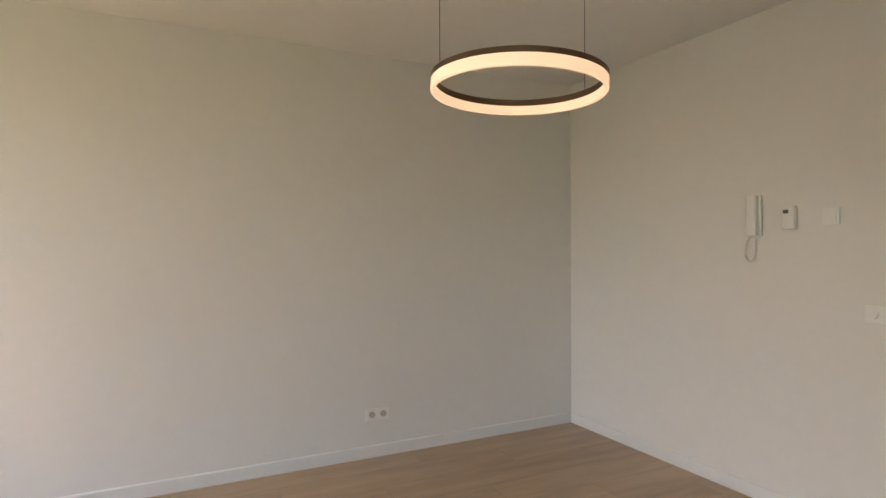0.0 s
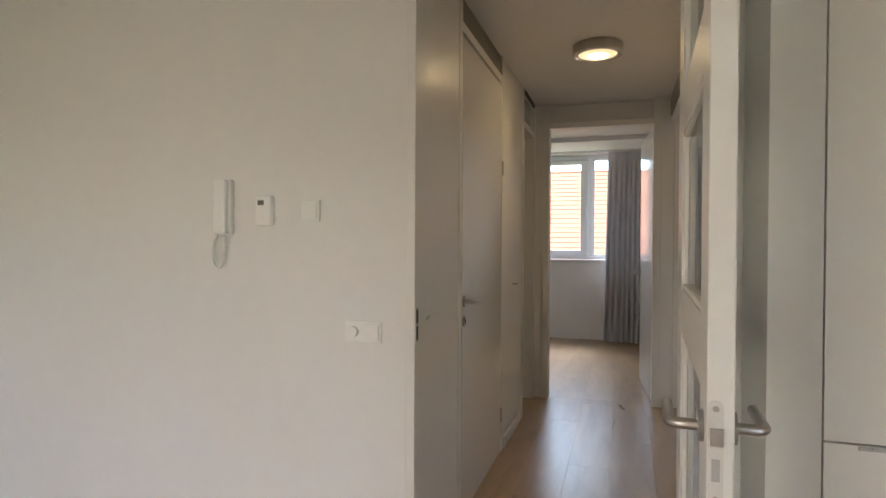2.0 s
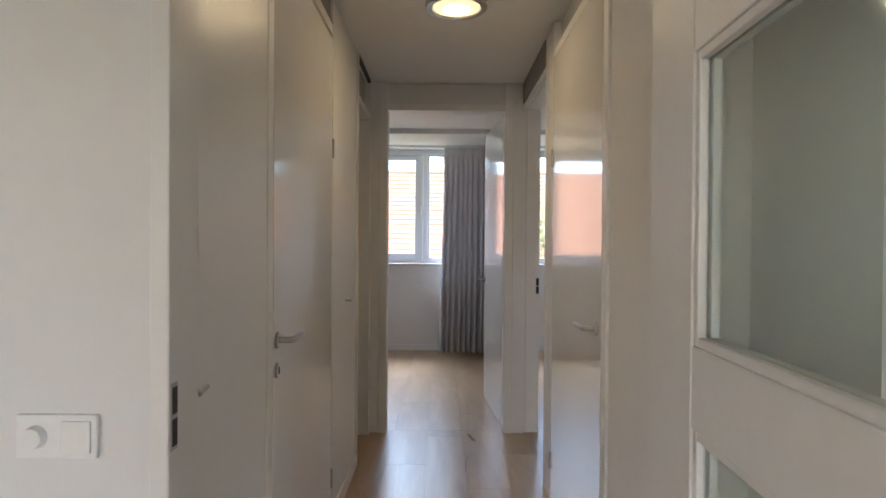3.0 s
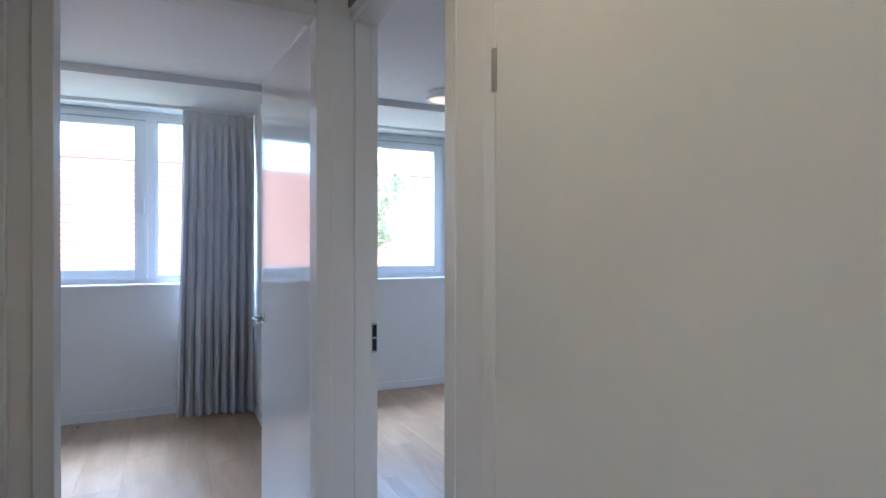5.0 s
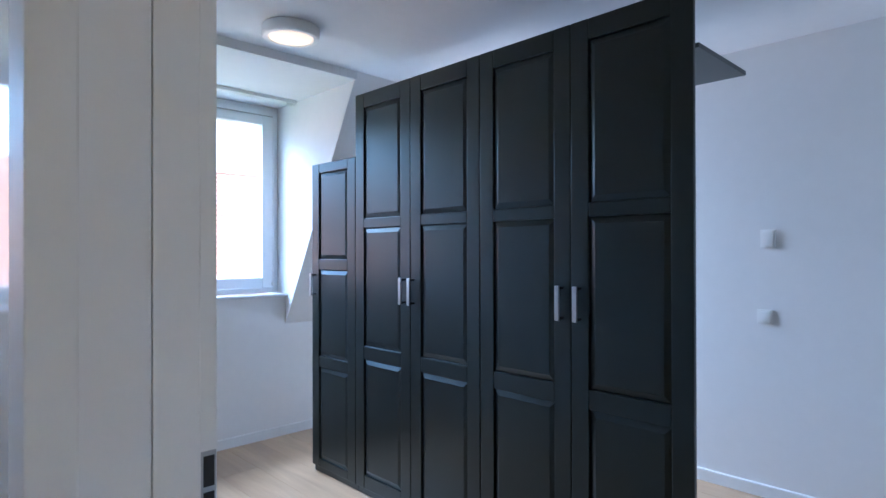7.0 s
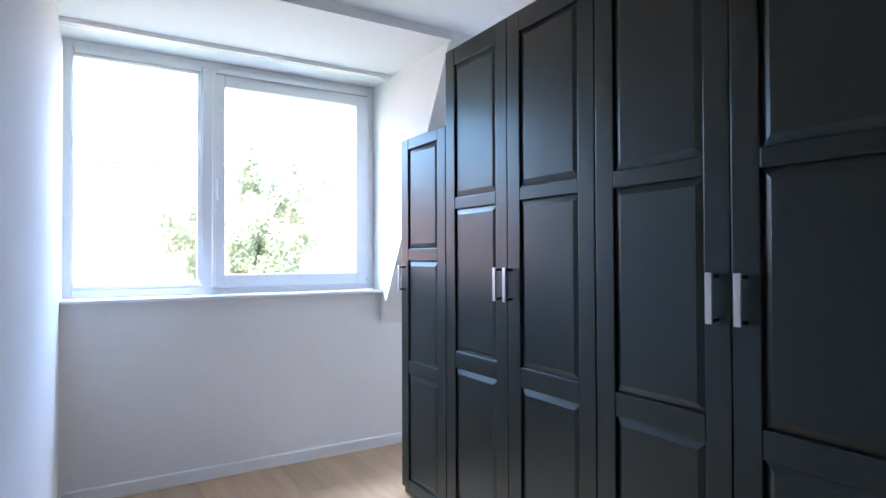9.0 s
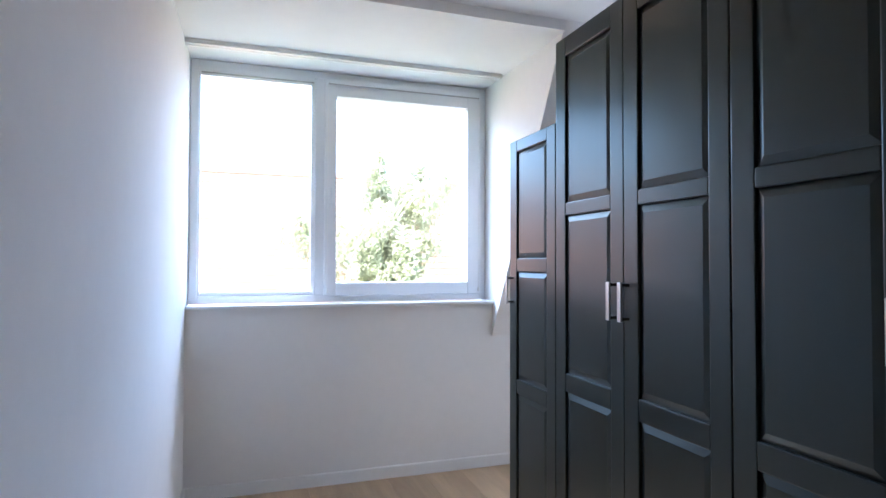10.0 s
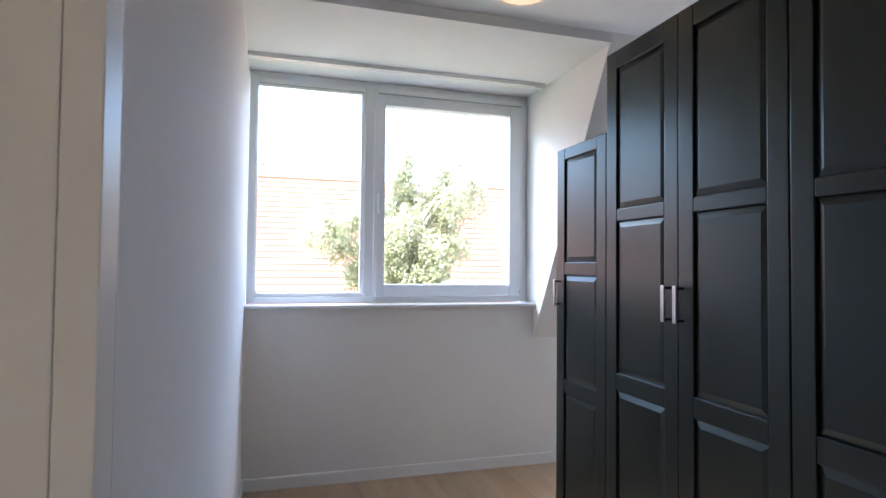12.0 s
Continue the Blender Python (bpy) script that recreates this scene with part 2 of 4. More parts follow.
def cyl(bm, p, q, r0, r1=None, n=20):
    """A capped cylinder or cone from p to q."""
    p, q = Vector(p), Vector(q)
    d = q - p
    m = Matrix.Translation((p + q) / 2) @ d.to_track_quat('Z', 'Y').to_matrix().to_4x4()
    bmesh.ops.create_cone(bm, cap_ends=True, segments=n, radius1=r0, radius2=r0 if r1 is None else r1, depth=d.length, matrix=m)
    return bm


def lathe(bm, profile, n=48, centre=(0, 0, 0)):
    """Turns (radius, height) pairs round the vertical axis; a closed profile gives a ring."""
    rings = []
    for i in range(n):
        a = 2 * math.pi * i / n
        rings.append([bm.verts.new((centre[0] + r * math.cos(a), centre[1] + r * math.sin(a), centre[2] + z)) for r, z in profile])
    for i in range(n):
        a, b = rings[i], rings[(i + 1) % n]
        for k in range(len(profile) - 1):
            bm.faces.new((a[k], b[k], b[k + 1], a[k + 1]))
    return bm


def prism(bm, pts, axis, a, b):
    """Extrudes a polygon. axis 'x': pts are (y, z); 'y': pts are (x, z); 'z': pts are (x, y)."""
    def at(p, v):
        return {'x': (v, p[0], p[1]), 'y': (p[0], v, p[1]), 'z': (p[0], p[1], v)}[axis]
    lo = [bm.verts.new(at(p, a)) for p in pts]
    hi = [bm.verts.new(at(p, b)) for p in pts]
    bm.faces.new(lo)
    bm.faces.new(hi[::-1])
    n = len(pts)
    for i in range(n):
        bm.faces.new((lo[i], hi[i], hi[(i + 1) % n], lo[(i + 1) % n]))
    bmesh.ops.recalc_face_normals(bm, faces=bm.faces)
    return bm


def tube(bm, pts, r, n=10):
    """A round bar along points, mitred at its bends."""
    pts = [Vector(p) for p in pts]
    rings = []
    for i, p in enumerate(pts):
        d = (pts[min(i + 1, len(pts) - 1)] - pts[max(i - 1, 0)]).normalized()
        u = d.orthogonal().normalized() if not rings else (last - d * last.dot(d)).normalized()
        last = u
        v = d.cross(u)
        rings.append([bm.verts.new(p + r * (math.cos(2 * math.pi * k / n) * u + math.sin(2 * math.pi * k / n) * v)) for k in range(n)])
    for a, b in zip(rings, rings[1:]):
        for k in range(n):
            bm.faces.new((a[k], a[(k + 1) % n], b[(k + 1) % n], b[k]))
    bm.faces.new(rings[0][::-1])
    bm.faces.new(rings[-1])
    return bm


def mesh_ob(name, bm, material, smooth=False):
    me = bpy.data.meshes.new(name)
    bm.normal_update()
    bm.to_mesh(me)
    bm.free()
    me.materials.append(material)
    if smooth:
        me.polygons.foreach_set("use_smooth", [True] * len(me.polygons))
        me.set_sharp_from_angle(angle=radians(35))
    return new(name, me)


def part(name, bm, material, parent, label="", smooth=False):
    ob = mesh_ob(name, bm, material, smooth)
    ob.parent = parent
    if label:
        ob["label"] = label
    return ob


def thing(name, label, category, m=None, group="", kind=""):
    """An Empty at the thing's base that parents its parts."""
    ob = new(name)
    ob.empty_display_size = 0.1
    if m is not None:
        ob.matrix_world = m
    return tagged(ob, label, category, group, kind)


def structure(name, bm, material, label, category):
    return tagged(mesh_ob(name, bm, material), label, category, "", "structure")


B = bmesh.new

# ---- plan, in metres ----
WW = -2.730                 # living room's west wall face
HL, HR = -0.515, 0.59       # hall's walls
CEIL, CEILB, CEILD = 2.51, 2.63, 2.575   # hall and living; bedrooms; dormers
AY = 3.10                   # wall between hall and bedroom at the end
FY = 6.31                   # facade's inner face
BX = 0.68                   # wardrobe room's west wall face
BE = 4.0                    # wardrobe room's east wall face
DOOR_H = 2.315

# ---- structure: walls ----
bm = B()
box(bm, WW - 0.12, WW, -5.3, 0.1, -0.05, CEIL)
structure("wall_west", bm, M_WALL, "smooth off-white plastered living room wall", "wall")
bm = B()
box(bm, WW, -0.49, 0.0, 0.1, -0.05, CEIL)
box(bm, 0.44, 3.2, 0.0, 0.1, -0.05, CEIL)
structure("wall_north", bm, M_WALL, "off-white wall with a doorway to the hall", "wall")
# opening added out of view so that sky light reaches the west wall
bm = B()
box(bm, 3.2, 3.32, -5.3, -4.9, -0.05, CEIL)
box(bm, 3.2, 3.32, -2.9, 0.1, -0.05, CEIL)
box(bm, 3.2, 3.32, -4.9, -2.9, -0.05, 0.15)
box(bm, 3.2, 3.32, -4.9, -2.9, 2.44, CEIL)
structure("wall_east", bm, M_WALL, "off-white living room wall with an unseen opening added for light", "wall")
# unseen wall, added to keep east light off the cabinet fronts
bm = B()
box(bm, 2.05, 2.17, -2.3, 0.0, -0.05, CEIL)
structure("wall_kitchen_shade", bm, M_WALL, "plain unseen wall added to shade the kitchen cabinets", "wall")
bm = B()   # south wall with a window
box(bm, WW, -2.6, -5.3, -5.18, -0.05, CEIL)
box(bm, -1.5, 3.2, -5.3, -5.18, -0.05, CEIL)
box(bm, -2.6, -1.5, -5.3, -5.18, -0.05, 0.15)
box(bm, -2.6, -1.5, -5.3, -5.18, 2.44, CEIL)
structure("wall_south", bm, M_WALL, "off-white wall with a window", "wall")
bm = B()   # hall west wall: door 1, cupboard door, doorway
box(bm, HL - 0.1, HL, 0.1, 0.70, -0.05, CEIL)
box(bm, HL - 0.1, HL, 1.76, 2.47, -0.05, CEIL)
structure("wall_hall_west", bm, M_PANEL, "glossy white panelled hall wall with doors", "wall")
bm = B()
box(bm, HR, BX, 0.1, 0.985, -0.05, CEIL)
box(bm, HR, BX, 2.006, 2.167, -0.05, CEILB)
structure("wall_hall_east", bm, M_WALL, "off-white hall wall with two doorways", "wall")
bm = B()
box(bm, -2.3, -0.44, AY, AY + 0.1, -0.05, CEILB)
box(bm, 0.51, 0.60, AY, AY + 0.1, -0.05, CEILB)
structure("wall_hall_end", bm, M_WALL, "off-white end wall round a doorway", "wall")
bm = B()
box(bm, BX - 0.08, BX, AY + 0.075, 6.6, -0.05, CEILB)
structure("wall_between_bedrooms", bm, M_WALL, "smooth white partition wall between two bedrooms", "wall")
bm = B()
box(bm, -2.3, -2.2, AY + 0.1, 6.6, -0.05, CEILB)
structure("wall_bedroom_west", bm, M_WALL, "plain white bedroom wall", "wall")
bm = B()
box(bm, -2.2, 0.60, FY, 6.6, -0.05, 1.088)
box(bm, BX, BE, FY, 6.6, -0.05, 1.088)
structure("wall_facade", bm, M_WALL, "white low wall under the dormer windows", "wall")
bm = B()
box(bm, BE, BE + 0.12, 2.0, 6.6, -0.05, CEILB)
structure("wall_bedroom_east", bm, M_WALL, "white bedroom wall with a switch", "wall")
bm = B()
box(bm, BX, BE, 2.0, 2.1, -0.05, CEILB)
box(bm, BX, BX + 0.06, 2.1, 2.17, -0.05, CEILB)
structure("wall_bedroom_south", bm, M_WALL, "plain white bedroom wall", "wall")
bm = B()   # small room behind the west doorway and cupboards
box(bm, -1.7, -1.6, 0.1, AY, -0.05, CEIL)
box(bm, -1.6, HL - 0.1, 2.36, 2.46, -0.05, CEIL)
structure("wall_side_room", bm, M_WALL, "plain white side room wall", "wall")
# sloping roof beside each dormer
def slope(name, x0, x1, z0=0.868, z1=CEILB):
    """A piece of the sloping wall between two heights."""
    def ya(z):
        return 5.35 + (CEILB - z) * 0.5425
    bm = prism(B(), [(ya(z1), z1), (ya(z0), z0), (6.62, z0), (6.62, z1)], 'x', x0, x1)
    structure("wall_" + name, bm, M_WALL, "white sloping attic wall beside the dormer", "sloping wall")


# the unseen gap at x 2.99-3.86 is added to light behind the wardrobes
slope("slope_east", 2.58, 2.99)
slope("slope_far_east", 3.86, BE)
slope("slope_under_light_gap", 2.99, 3.86, 0.868, 1.15)
slope("slope_over_light_gap", 2.99, 3.86, 2.36, CEILB)
slope("slope_west", -2.2, -1.40)
# ceilings
bm = B()
box(bm, WW - 0.1, 3.3, -5.3, 0.1, CEIL, CEIL + 0.25)
box(bm, -1.7, HR + 0.04, 0.1, AY + 0.05, CEIL, CEIL + 0.25)
structure("ceiling", bm, M_CEIL, "smooth white plaster ceiling", "ceiling")
bm = B()
box(bm, -2.3, 0.62, AY + 0.05, 5.35, CEILB, CEILB + 0.15)
box(bm, -2.3, 0.60, 5.35, 6.62, CEILD, CEILB + 0.15)
structure("ceiling_bedroom", bm, M_CEIL, "white ceiling with a step down to the dormer", "ceiling")
bm = B()
box(bm, 0.62, BE + 0.1, 2.0, 5.35, CEILB, CEILB + 0.15)
box(bm, BX, 2.58, 5.35, 6.62, CEILD, CEILB + 0.15)
structure("ceiling_wardrobe_room", bm, M_CEIL, "white ceiling with a step down to the dormer", "ceiling")
# closet behind the east door stays shut; its back wall
bm = B()
box(bm, 1.5, 1.6, 0.1, 2.0, -0.05, CEIL)
structure("wall_closet", bm, M_WALL, "plain white closet wall", "wall")

# ---- skirting boards ----
def skirting(name, x0, x1, y0, y1, side):
    """A board with a rounded top edge along one wall; side: where the room lies ('+x', '-x', '+y', '-y')."""
    t, h = 0.013, 0.075
    prof = [(0, 0.001), (t, 0.001), (t, h - 0.006), (t - 0.004, h), (0, h)]
    s = 1 if side[0] == '+' else -1
    if side[1] == 'x':
        bm = prism(B(), [(x0 + s * a, b) for a, b in prof], 'y', y0, y1)
    else:
        bm = prism(B(), [(y0 + s * a, b) for a, b in prof], 'x', x0, x1)
    return structure("baseboard", bm, M_BASE, "low white painted skirting board", "baseboard")


skirting("w", WW, WW, -5.18, 0, '+x')
skirting("n", WW + 0.013, -0.49, 0, 0, '-y')
skirting("hw", HL, HL, 0.10, 0.695, '+x')
skirting("hw2", HL, HL, 1.78, 2.455, '+x')
skirting("he", HR, HR, 0.10, 0.97, '-x')
skirting("a", -2.2, 0.60, FY, FY, '-y')
skirting("ar", 0.60, 0.60, 3.3, FY - 0.013, '-x')
skirting("b", BX, BE, FY, FY, '-y')
skirting("bl", BX, BX, AY + 0.13, FY - 0.013, '+x')
skirting("be", BE, BE, 2.1, FY - 0.013, '-x')


# ---- door hardware ----
def lever(parent, x, z, face, toward, name="door_handle"):
    """Steel lever on a round rose with a keyhole rose under it, in the leaf's own axes: x along the leaf, y out of it."""
    s = 1 if face > 0 else -1
    y = face
    h = tagged(part(name, cyl(B(), (x, y, z), (x, y + s * 0.009, z), 0.026, n=28), M_STEEL, parent, "brushed steel rose"), "brushed steel lever handle")
    bm = tube(B(), [(x, y + s * 0.006, z), (x, y + s * 0.040, z), (x + toward * 0.004, y + s * 0.047, z), (x + toward * 0.012, y + s * 0.052, z), (x + toward * 0.125, y + s * 0.052, z)], 0.0095, 12)
    part("lever", bm, M_STEEL, h, smooth=True)
    return h


def key_rose(parent, x, z, face):
    s = 1 if face > 0 else -1
    bm = cyl(B(), (x, face, z), (x, face + s * 0.008, z), 0.024, n=28)
    k = part("lock_rose", bm, M_STEEL, parent, "brushed steel keyhole rose")
    part("keyhole", box(B(), x - 0.004, x + 0.004, face + s * 0.0075, face + s * 0.010, z - 0.011, z + 0.011), M_DARKM, k)


def flush_door(name, label, m, width, height=DOOR_H, t=0.04, lever_x=None, lever_dir=1, sides=(1,), rose=False, bottom=0.008, hinge_x=-0.004, hinge_side=1):
    """A smooth lacquered leaf; its x runs from the hinge along the leaf, its y out of the seen face."""
    d = thing(name, label, "door", m)
    part("leaf", box(B(), 0, width, -t / 2, t / 2, bottom, height, 0.002), M_LACQ, d)
    for s in sides:
        lever(d, lever_x, 1.048, s * t / 2, lever_dir)
        if rose:
            key_rose(d, lever_x, 0.952, s * t / 2)
    for z in (0.24, 1.802):
        bm = cyl(B(), (hinge_x, hinge_side * (t / 2 + 0.002), z - 0.045), (hinge_x, hinge_side * (t / 2 + 0.002), z + 0.045), 0.0075, n=12)
        part("hinge", bm, M_STEEL, d)
    return d


def door_frame(name, along, a0, a1, b0, b1, head, top, proud=0.012, w=0.055, transom=True, tmat=None, label="white painted steel door frame"):
    """Posts, head and the closed panel above it. along: the axis of the wall; a0, a1: the clear opening; b0, b1: the wall's faces."""
    f = thing(name, label, "door frame", None, "", "structure")

    def bx(p0, p1, z0, z1, q0, q1, nm, mt=M_FRAME, bev=0.004):
        bm = box(B(), p0, p1, q0, q1, z0, z1, bev) if along == 'x' else box(B(), q0, q1, p0, p1, z0, z1, bev)
        return part(nm, bm, mt, f)
    q0, q1 = b0 - proud, b1 + proud
    bx(a0 - w, a0, -0.02, top - 0.001, q0, q1, "post")
    bx(a1, a1 + w, -0.02, top - 0.001, q0, q1, "post")
    bx(a0, a1, head + 0.004, head + 0.05, q0 + 0.002, q1 - 0.002, "head")
    if transom:
        m = (b0 + b1) / 2
        bx(a0, a1, head + 0.05, top - 0.001, m - 0.02, m + 0.02, "transom_panel", tmat or M_LACQ, 0.002)
    return f


def strike(parent_name, along, a, b, z):
    """Steel strike plate with two dark slots, let into a door post; a: along the wall, b: across it; it faces -along or +along by the sign."""
    pl = thing(parent_name, "small steel strike plate with two dark slots", "strike plate")
    s = along[0]
    sg = 1 if s == '+' else -1
    if along[1] == 'x':
        part("plate", box(B(), a, a + sg * 0.002, b - 0.012, b + 0.012, z - 0.060, z + 0.060, 0.0006), M_STEEL, pl)
        for dz in (0.0285, -0.0285):
            part("slot", box(B(), a, a + sg * 0.0035, b - 0.0085, b + 0.0085, z + dz - 0.024, z + dz + 0.024), M_DARKM, pl)
    else:
        part("plate", box(B(), b - 0.012, b + 0.012, a, a + sg * 0.002, z - 0.060, z + 0.060, 0.0006), M_STEEL, pl)
        for dz in (0.0285, -0.0285):
            part("slot", box(B(), b - 0.0085, b + 0.0085, a, a + sg * 0.0035, z + dz - 0.024, z + dz + 0.024), M_DARKM, pl)
    return pl


# frames and closed doors of the hall
door_frame("door_frame_living", 'x', -0.468, 0.42, 0.0, 0.1, DOOR_H, CEIL, w=0.035)
strike("strike_plate", '+x', -0.468, 0.006, 1.045)
door_frame("door_frame_1", 'y', 0.755, 1.70, HL - 0.1, HL, DOOR_H + 0.02, CEIL, transom=False, proud=0.004)
flush_door("door_1", "closed white lacquered flush door with steel lever", pose(HL - 0.017, 1.695, 0, 0, 0, -90), 0.935, lever_x=0.898, lever_dir=-1, rose=True)
g = thing("transom_grille", "grey-brown ventilation panel over a hall door", "vent", None, "", "structure")
part("backing", box(B(), HL - 0.03, HL - 0.01, 0.757, 1.698, DOOR_H + 0.072, CEIL - 0.002), M_VENT, g)
door_frame("door_frame_2", 'y', 2.50, 3.04, HL - 0.1, HL, 2.22, CEIL, w=0.035, transom=True)
g = thing("ceiling_slot", "dark ventilation slot over a hall doorway", "vent", None, "", "structure")
part("slot", box(B(), HL - 0.005, HL + 0.014, 2.50, 3.04, CEIL - 0.024, CEIL - 0.004), M_DARKM, g)
# pegs stand in for two small handle-height fittings of unknown kind
for y in (0.17, 2.10):
    hk = thing("wall_hook", "small steel peg with a short bar on the glossy hall wall", "hook", None, "hooks on the hall wall")
    part("peg", cyl(B(), (HL, y, 1.047), (HL + 0.032, y, 1.047), 0.005, n=12), M_STEEL, hk)
    part("bar", cyl(B(), (HL + 0.030, y - 0.015, 1.045), (HL + 0.030, y + 0.025, 1.051), 0.0055, n=12), M_STEEL, hk)
door_frame("door_frame_3", 'y', 1.031, 1.952, HR, BX, DOOR_H, CEIL)
flush_door("door_3", "closed glossy white flush door reflecting daylight", pose(HR + 0.0085, 1.035, 0, 0, 0, 90), 0.9165, lever_x=0.058, lever_dir=1, hinge_x=0.917)
fr4 = door_frame("door_frame_4", 'y', 2.223, 3.122, HR, 0.612, DOOR_H, CEIL, proud=0.003, w=0.062, tmat=M_VENT)
part("lining", box(B(), 0.6160, 0.712, 2.175, 2.196, -0.02, CEILB - 0.002, 0.003), M_FRAME, fr4)
# the closing side is rebated: two boards with a fine groove between
part("lining", box(B(), 0.6160, 0.6845, 3.1215, 3.172, -0.02, CEILB - 0.002, 0.0015), M_FRAME, fr4)
part("lining", box(B(), 0.6847, 0.712, 3.1228, 3.172, -0.02, CEILB - 0.002, 0.0015), M_FRAME, fr4)
part("lining", box(B(), 0.6160, 0.712, 2.197, 3.121, DOOR_H + 0.006, CEILB - 0.002, 0.003), M_FRAME, fr4)
strike("strike_plate", '-y', 3.1228, 0.698, 1.058)
cas = thing("door_casing", "smooth white casing board beside the doorway", "door frame", None, "", "structure")
part("board", box(B(), BX, BX + 0.021, 3.173, 3.225, -0.02, CEILB - 0.002, 0.005), M_LACQ, cas)
door_frame("door_frame_5", 'x', -0.385, 0.455, AY, AY + 0.1, DOOR_H - 0.01, CEIL, w=0.06)
flush_door("door_5", "open glossy white flush door reflecting the window", pose(0.478, 3.215, 0, 0, 0, 94.6), 0.885, lever_x=0.845, lever_dir=-1, sides=(1, -1), hinge_side=-1)


# ---- glazed living room door, standing open ----
def glazed_door(m):
    d = thing("glazed_door", "open white panelled door with clear glass panes and steel levers", "door", m)
    W, T, H = 0.912, 0.040, DOOR_H
    st, far = 0.122, 0.185
    part("stile", box(B(), 0, far, -T / 2, T / 2, 0.008, H, 0.003), M_FRAME, d)
    part("stile", box(B(), W - st, W, -T / 2, T / 2, 0.008, H, 0.003), M_FRAME, d)
    rails = ((0.008, 0.36), (1.089, 1.210), (1.635, 1.750), (2.16, H))
    for z0, z1 in rails:
        part("rail", box(B(), far, W - st, -T / 2 + 0.001, T / 2 - 0.001, z0, z1, 0.003), M_FRAME, d)
    for (a, z0), (z1, b) in zip(rails, rails[1:]):
        pane = part("pane", box(B(), far, W - st, -0.003, 0.003, z0, z1), M_GLASS, d, "clear glass pane")
        pane.visible_shadow = False
        for s in (1, -1):
            y0, y1 = s * 0.003, s * (T / 2 - 0.004)
            for bxs in ((far, far + 0.014, z0, z1), (W - st - 0.014, W - st, z0, z1), (far + 0.014, W - st - 0.014, z0, z0 + 0.014), (far + 0.014, W - st - 0.014, z1 - 0.014, z1)):
                part("glazing_bead", box(B(), bxs[0], bxs[1], y0, y1, bxs[2], bxs[3], 0.003), M_FRAME, d)
    lever(d, W - 0.055, 1.035, T / 2, -1)
    lever(d, W - 0.055, 1.035, -T / 2, -1)
    # round-ended lock plate nearer the hall face of the edge
    py, pr, za, zb = -0.0065, 0.011, 0.936, 1.080
    ends = [(py + pr * math.cos(radians(a)), zb + pr * math.sin(radians(a))) for a in range(0, 181, 20)]
    ends += [(py + pr * math.cos(radians(a)), za + pr * math.sin(radians(a))) for a in range(180, 361, 20)]
    lk = part("lock_plate", prism(B(), ends, 'x', W - 0.001, W + 0.0012), M_LOCK, d, "worn white painted lock plate with round ends")
    part("latch", prism(B(), [(py - 0.008, 1.022), (py + 0.010, 1.022), (py + 0.010, 1.048), (py - 0.008, 1.048)], 'x', W + 0.001, W + 0.009), M_STEEL, lk, "worn steel latch bolt")
    part("bolt_slot", box(B(), W + 0.001, W + 0.0016, py - 0.006, py + 0.006, 0.965, 1.000), M_GREYP, lk)
    for z in (1.078, 0.938):
        part("screw", cyl(B(), (W + 0.001, py, z), (W + 0.0022, py, z), 0.0048, n=12), M_STEEL, lk)
    return d


glazed_door(pose(0.399, 0.002, 0, 0, 0, -92.3))

# ---- kitchen wall of tall fronts ----
kit = thing("tall_cabinet", "tall white handleless kitchen cabinet with a gap line", "cabinet")
part("body", box(B(), 0.69, 1.95, -0.288, -0.002, 0.08, 2.46), M_FRAME, kit)
part("plinth", box(B(), 0.69, 1.95, -0.25, -0.004, 0.001, 0.078), M_FRAME, kit)
for x0 in (0.677, 1.29):
    for z0, z1 in ((0.085, 0.862), (0.867, 2.46)):
        part("door", box(B(), x0, x0 + 0.609, -0.31, -0.29, z0, z1, 0.0015), M_FRAME, kit)
    part("grip", box(B(), x0 + 0.07, x0 + 0.24, -0.316, -0.3105, 0.852, 0.860, 0.001), M_STEEL, kit, "thin steel grip strip")
fil = thing("filler_panel", "narrow white filler panel beside the tall cabinet", "panel")
part("panel", box(B(), 0.555, 0.674, -0.306, -0.001, 0.001, CEIL - 0.004, 0.001), M_FRAME, fil)


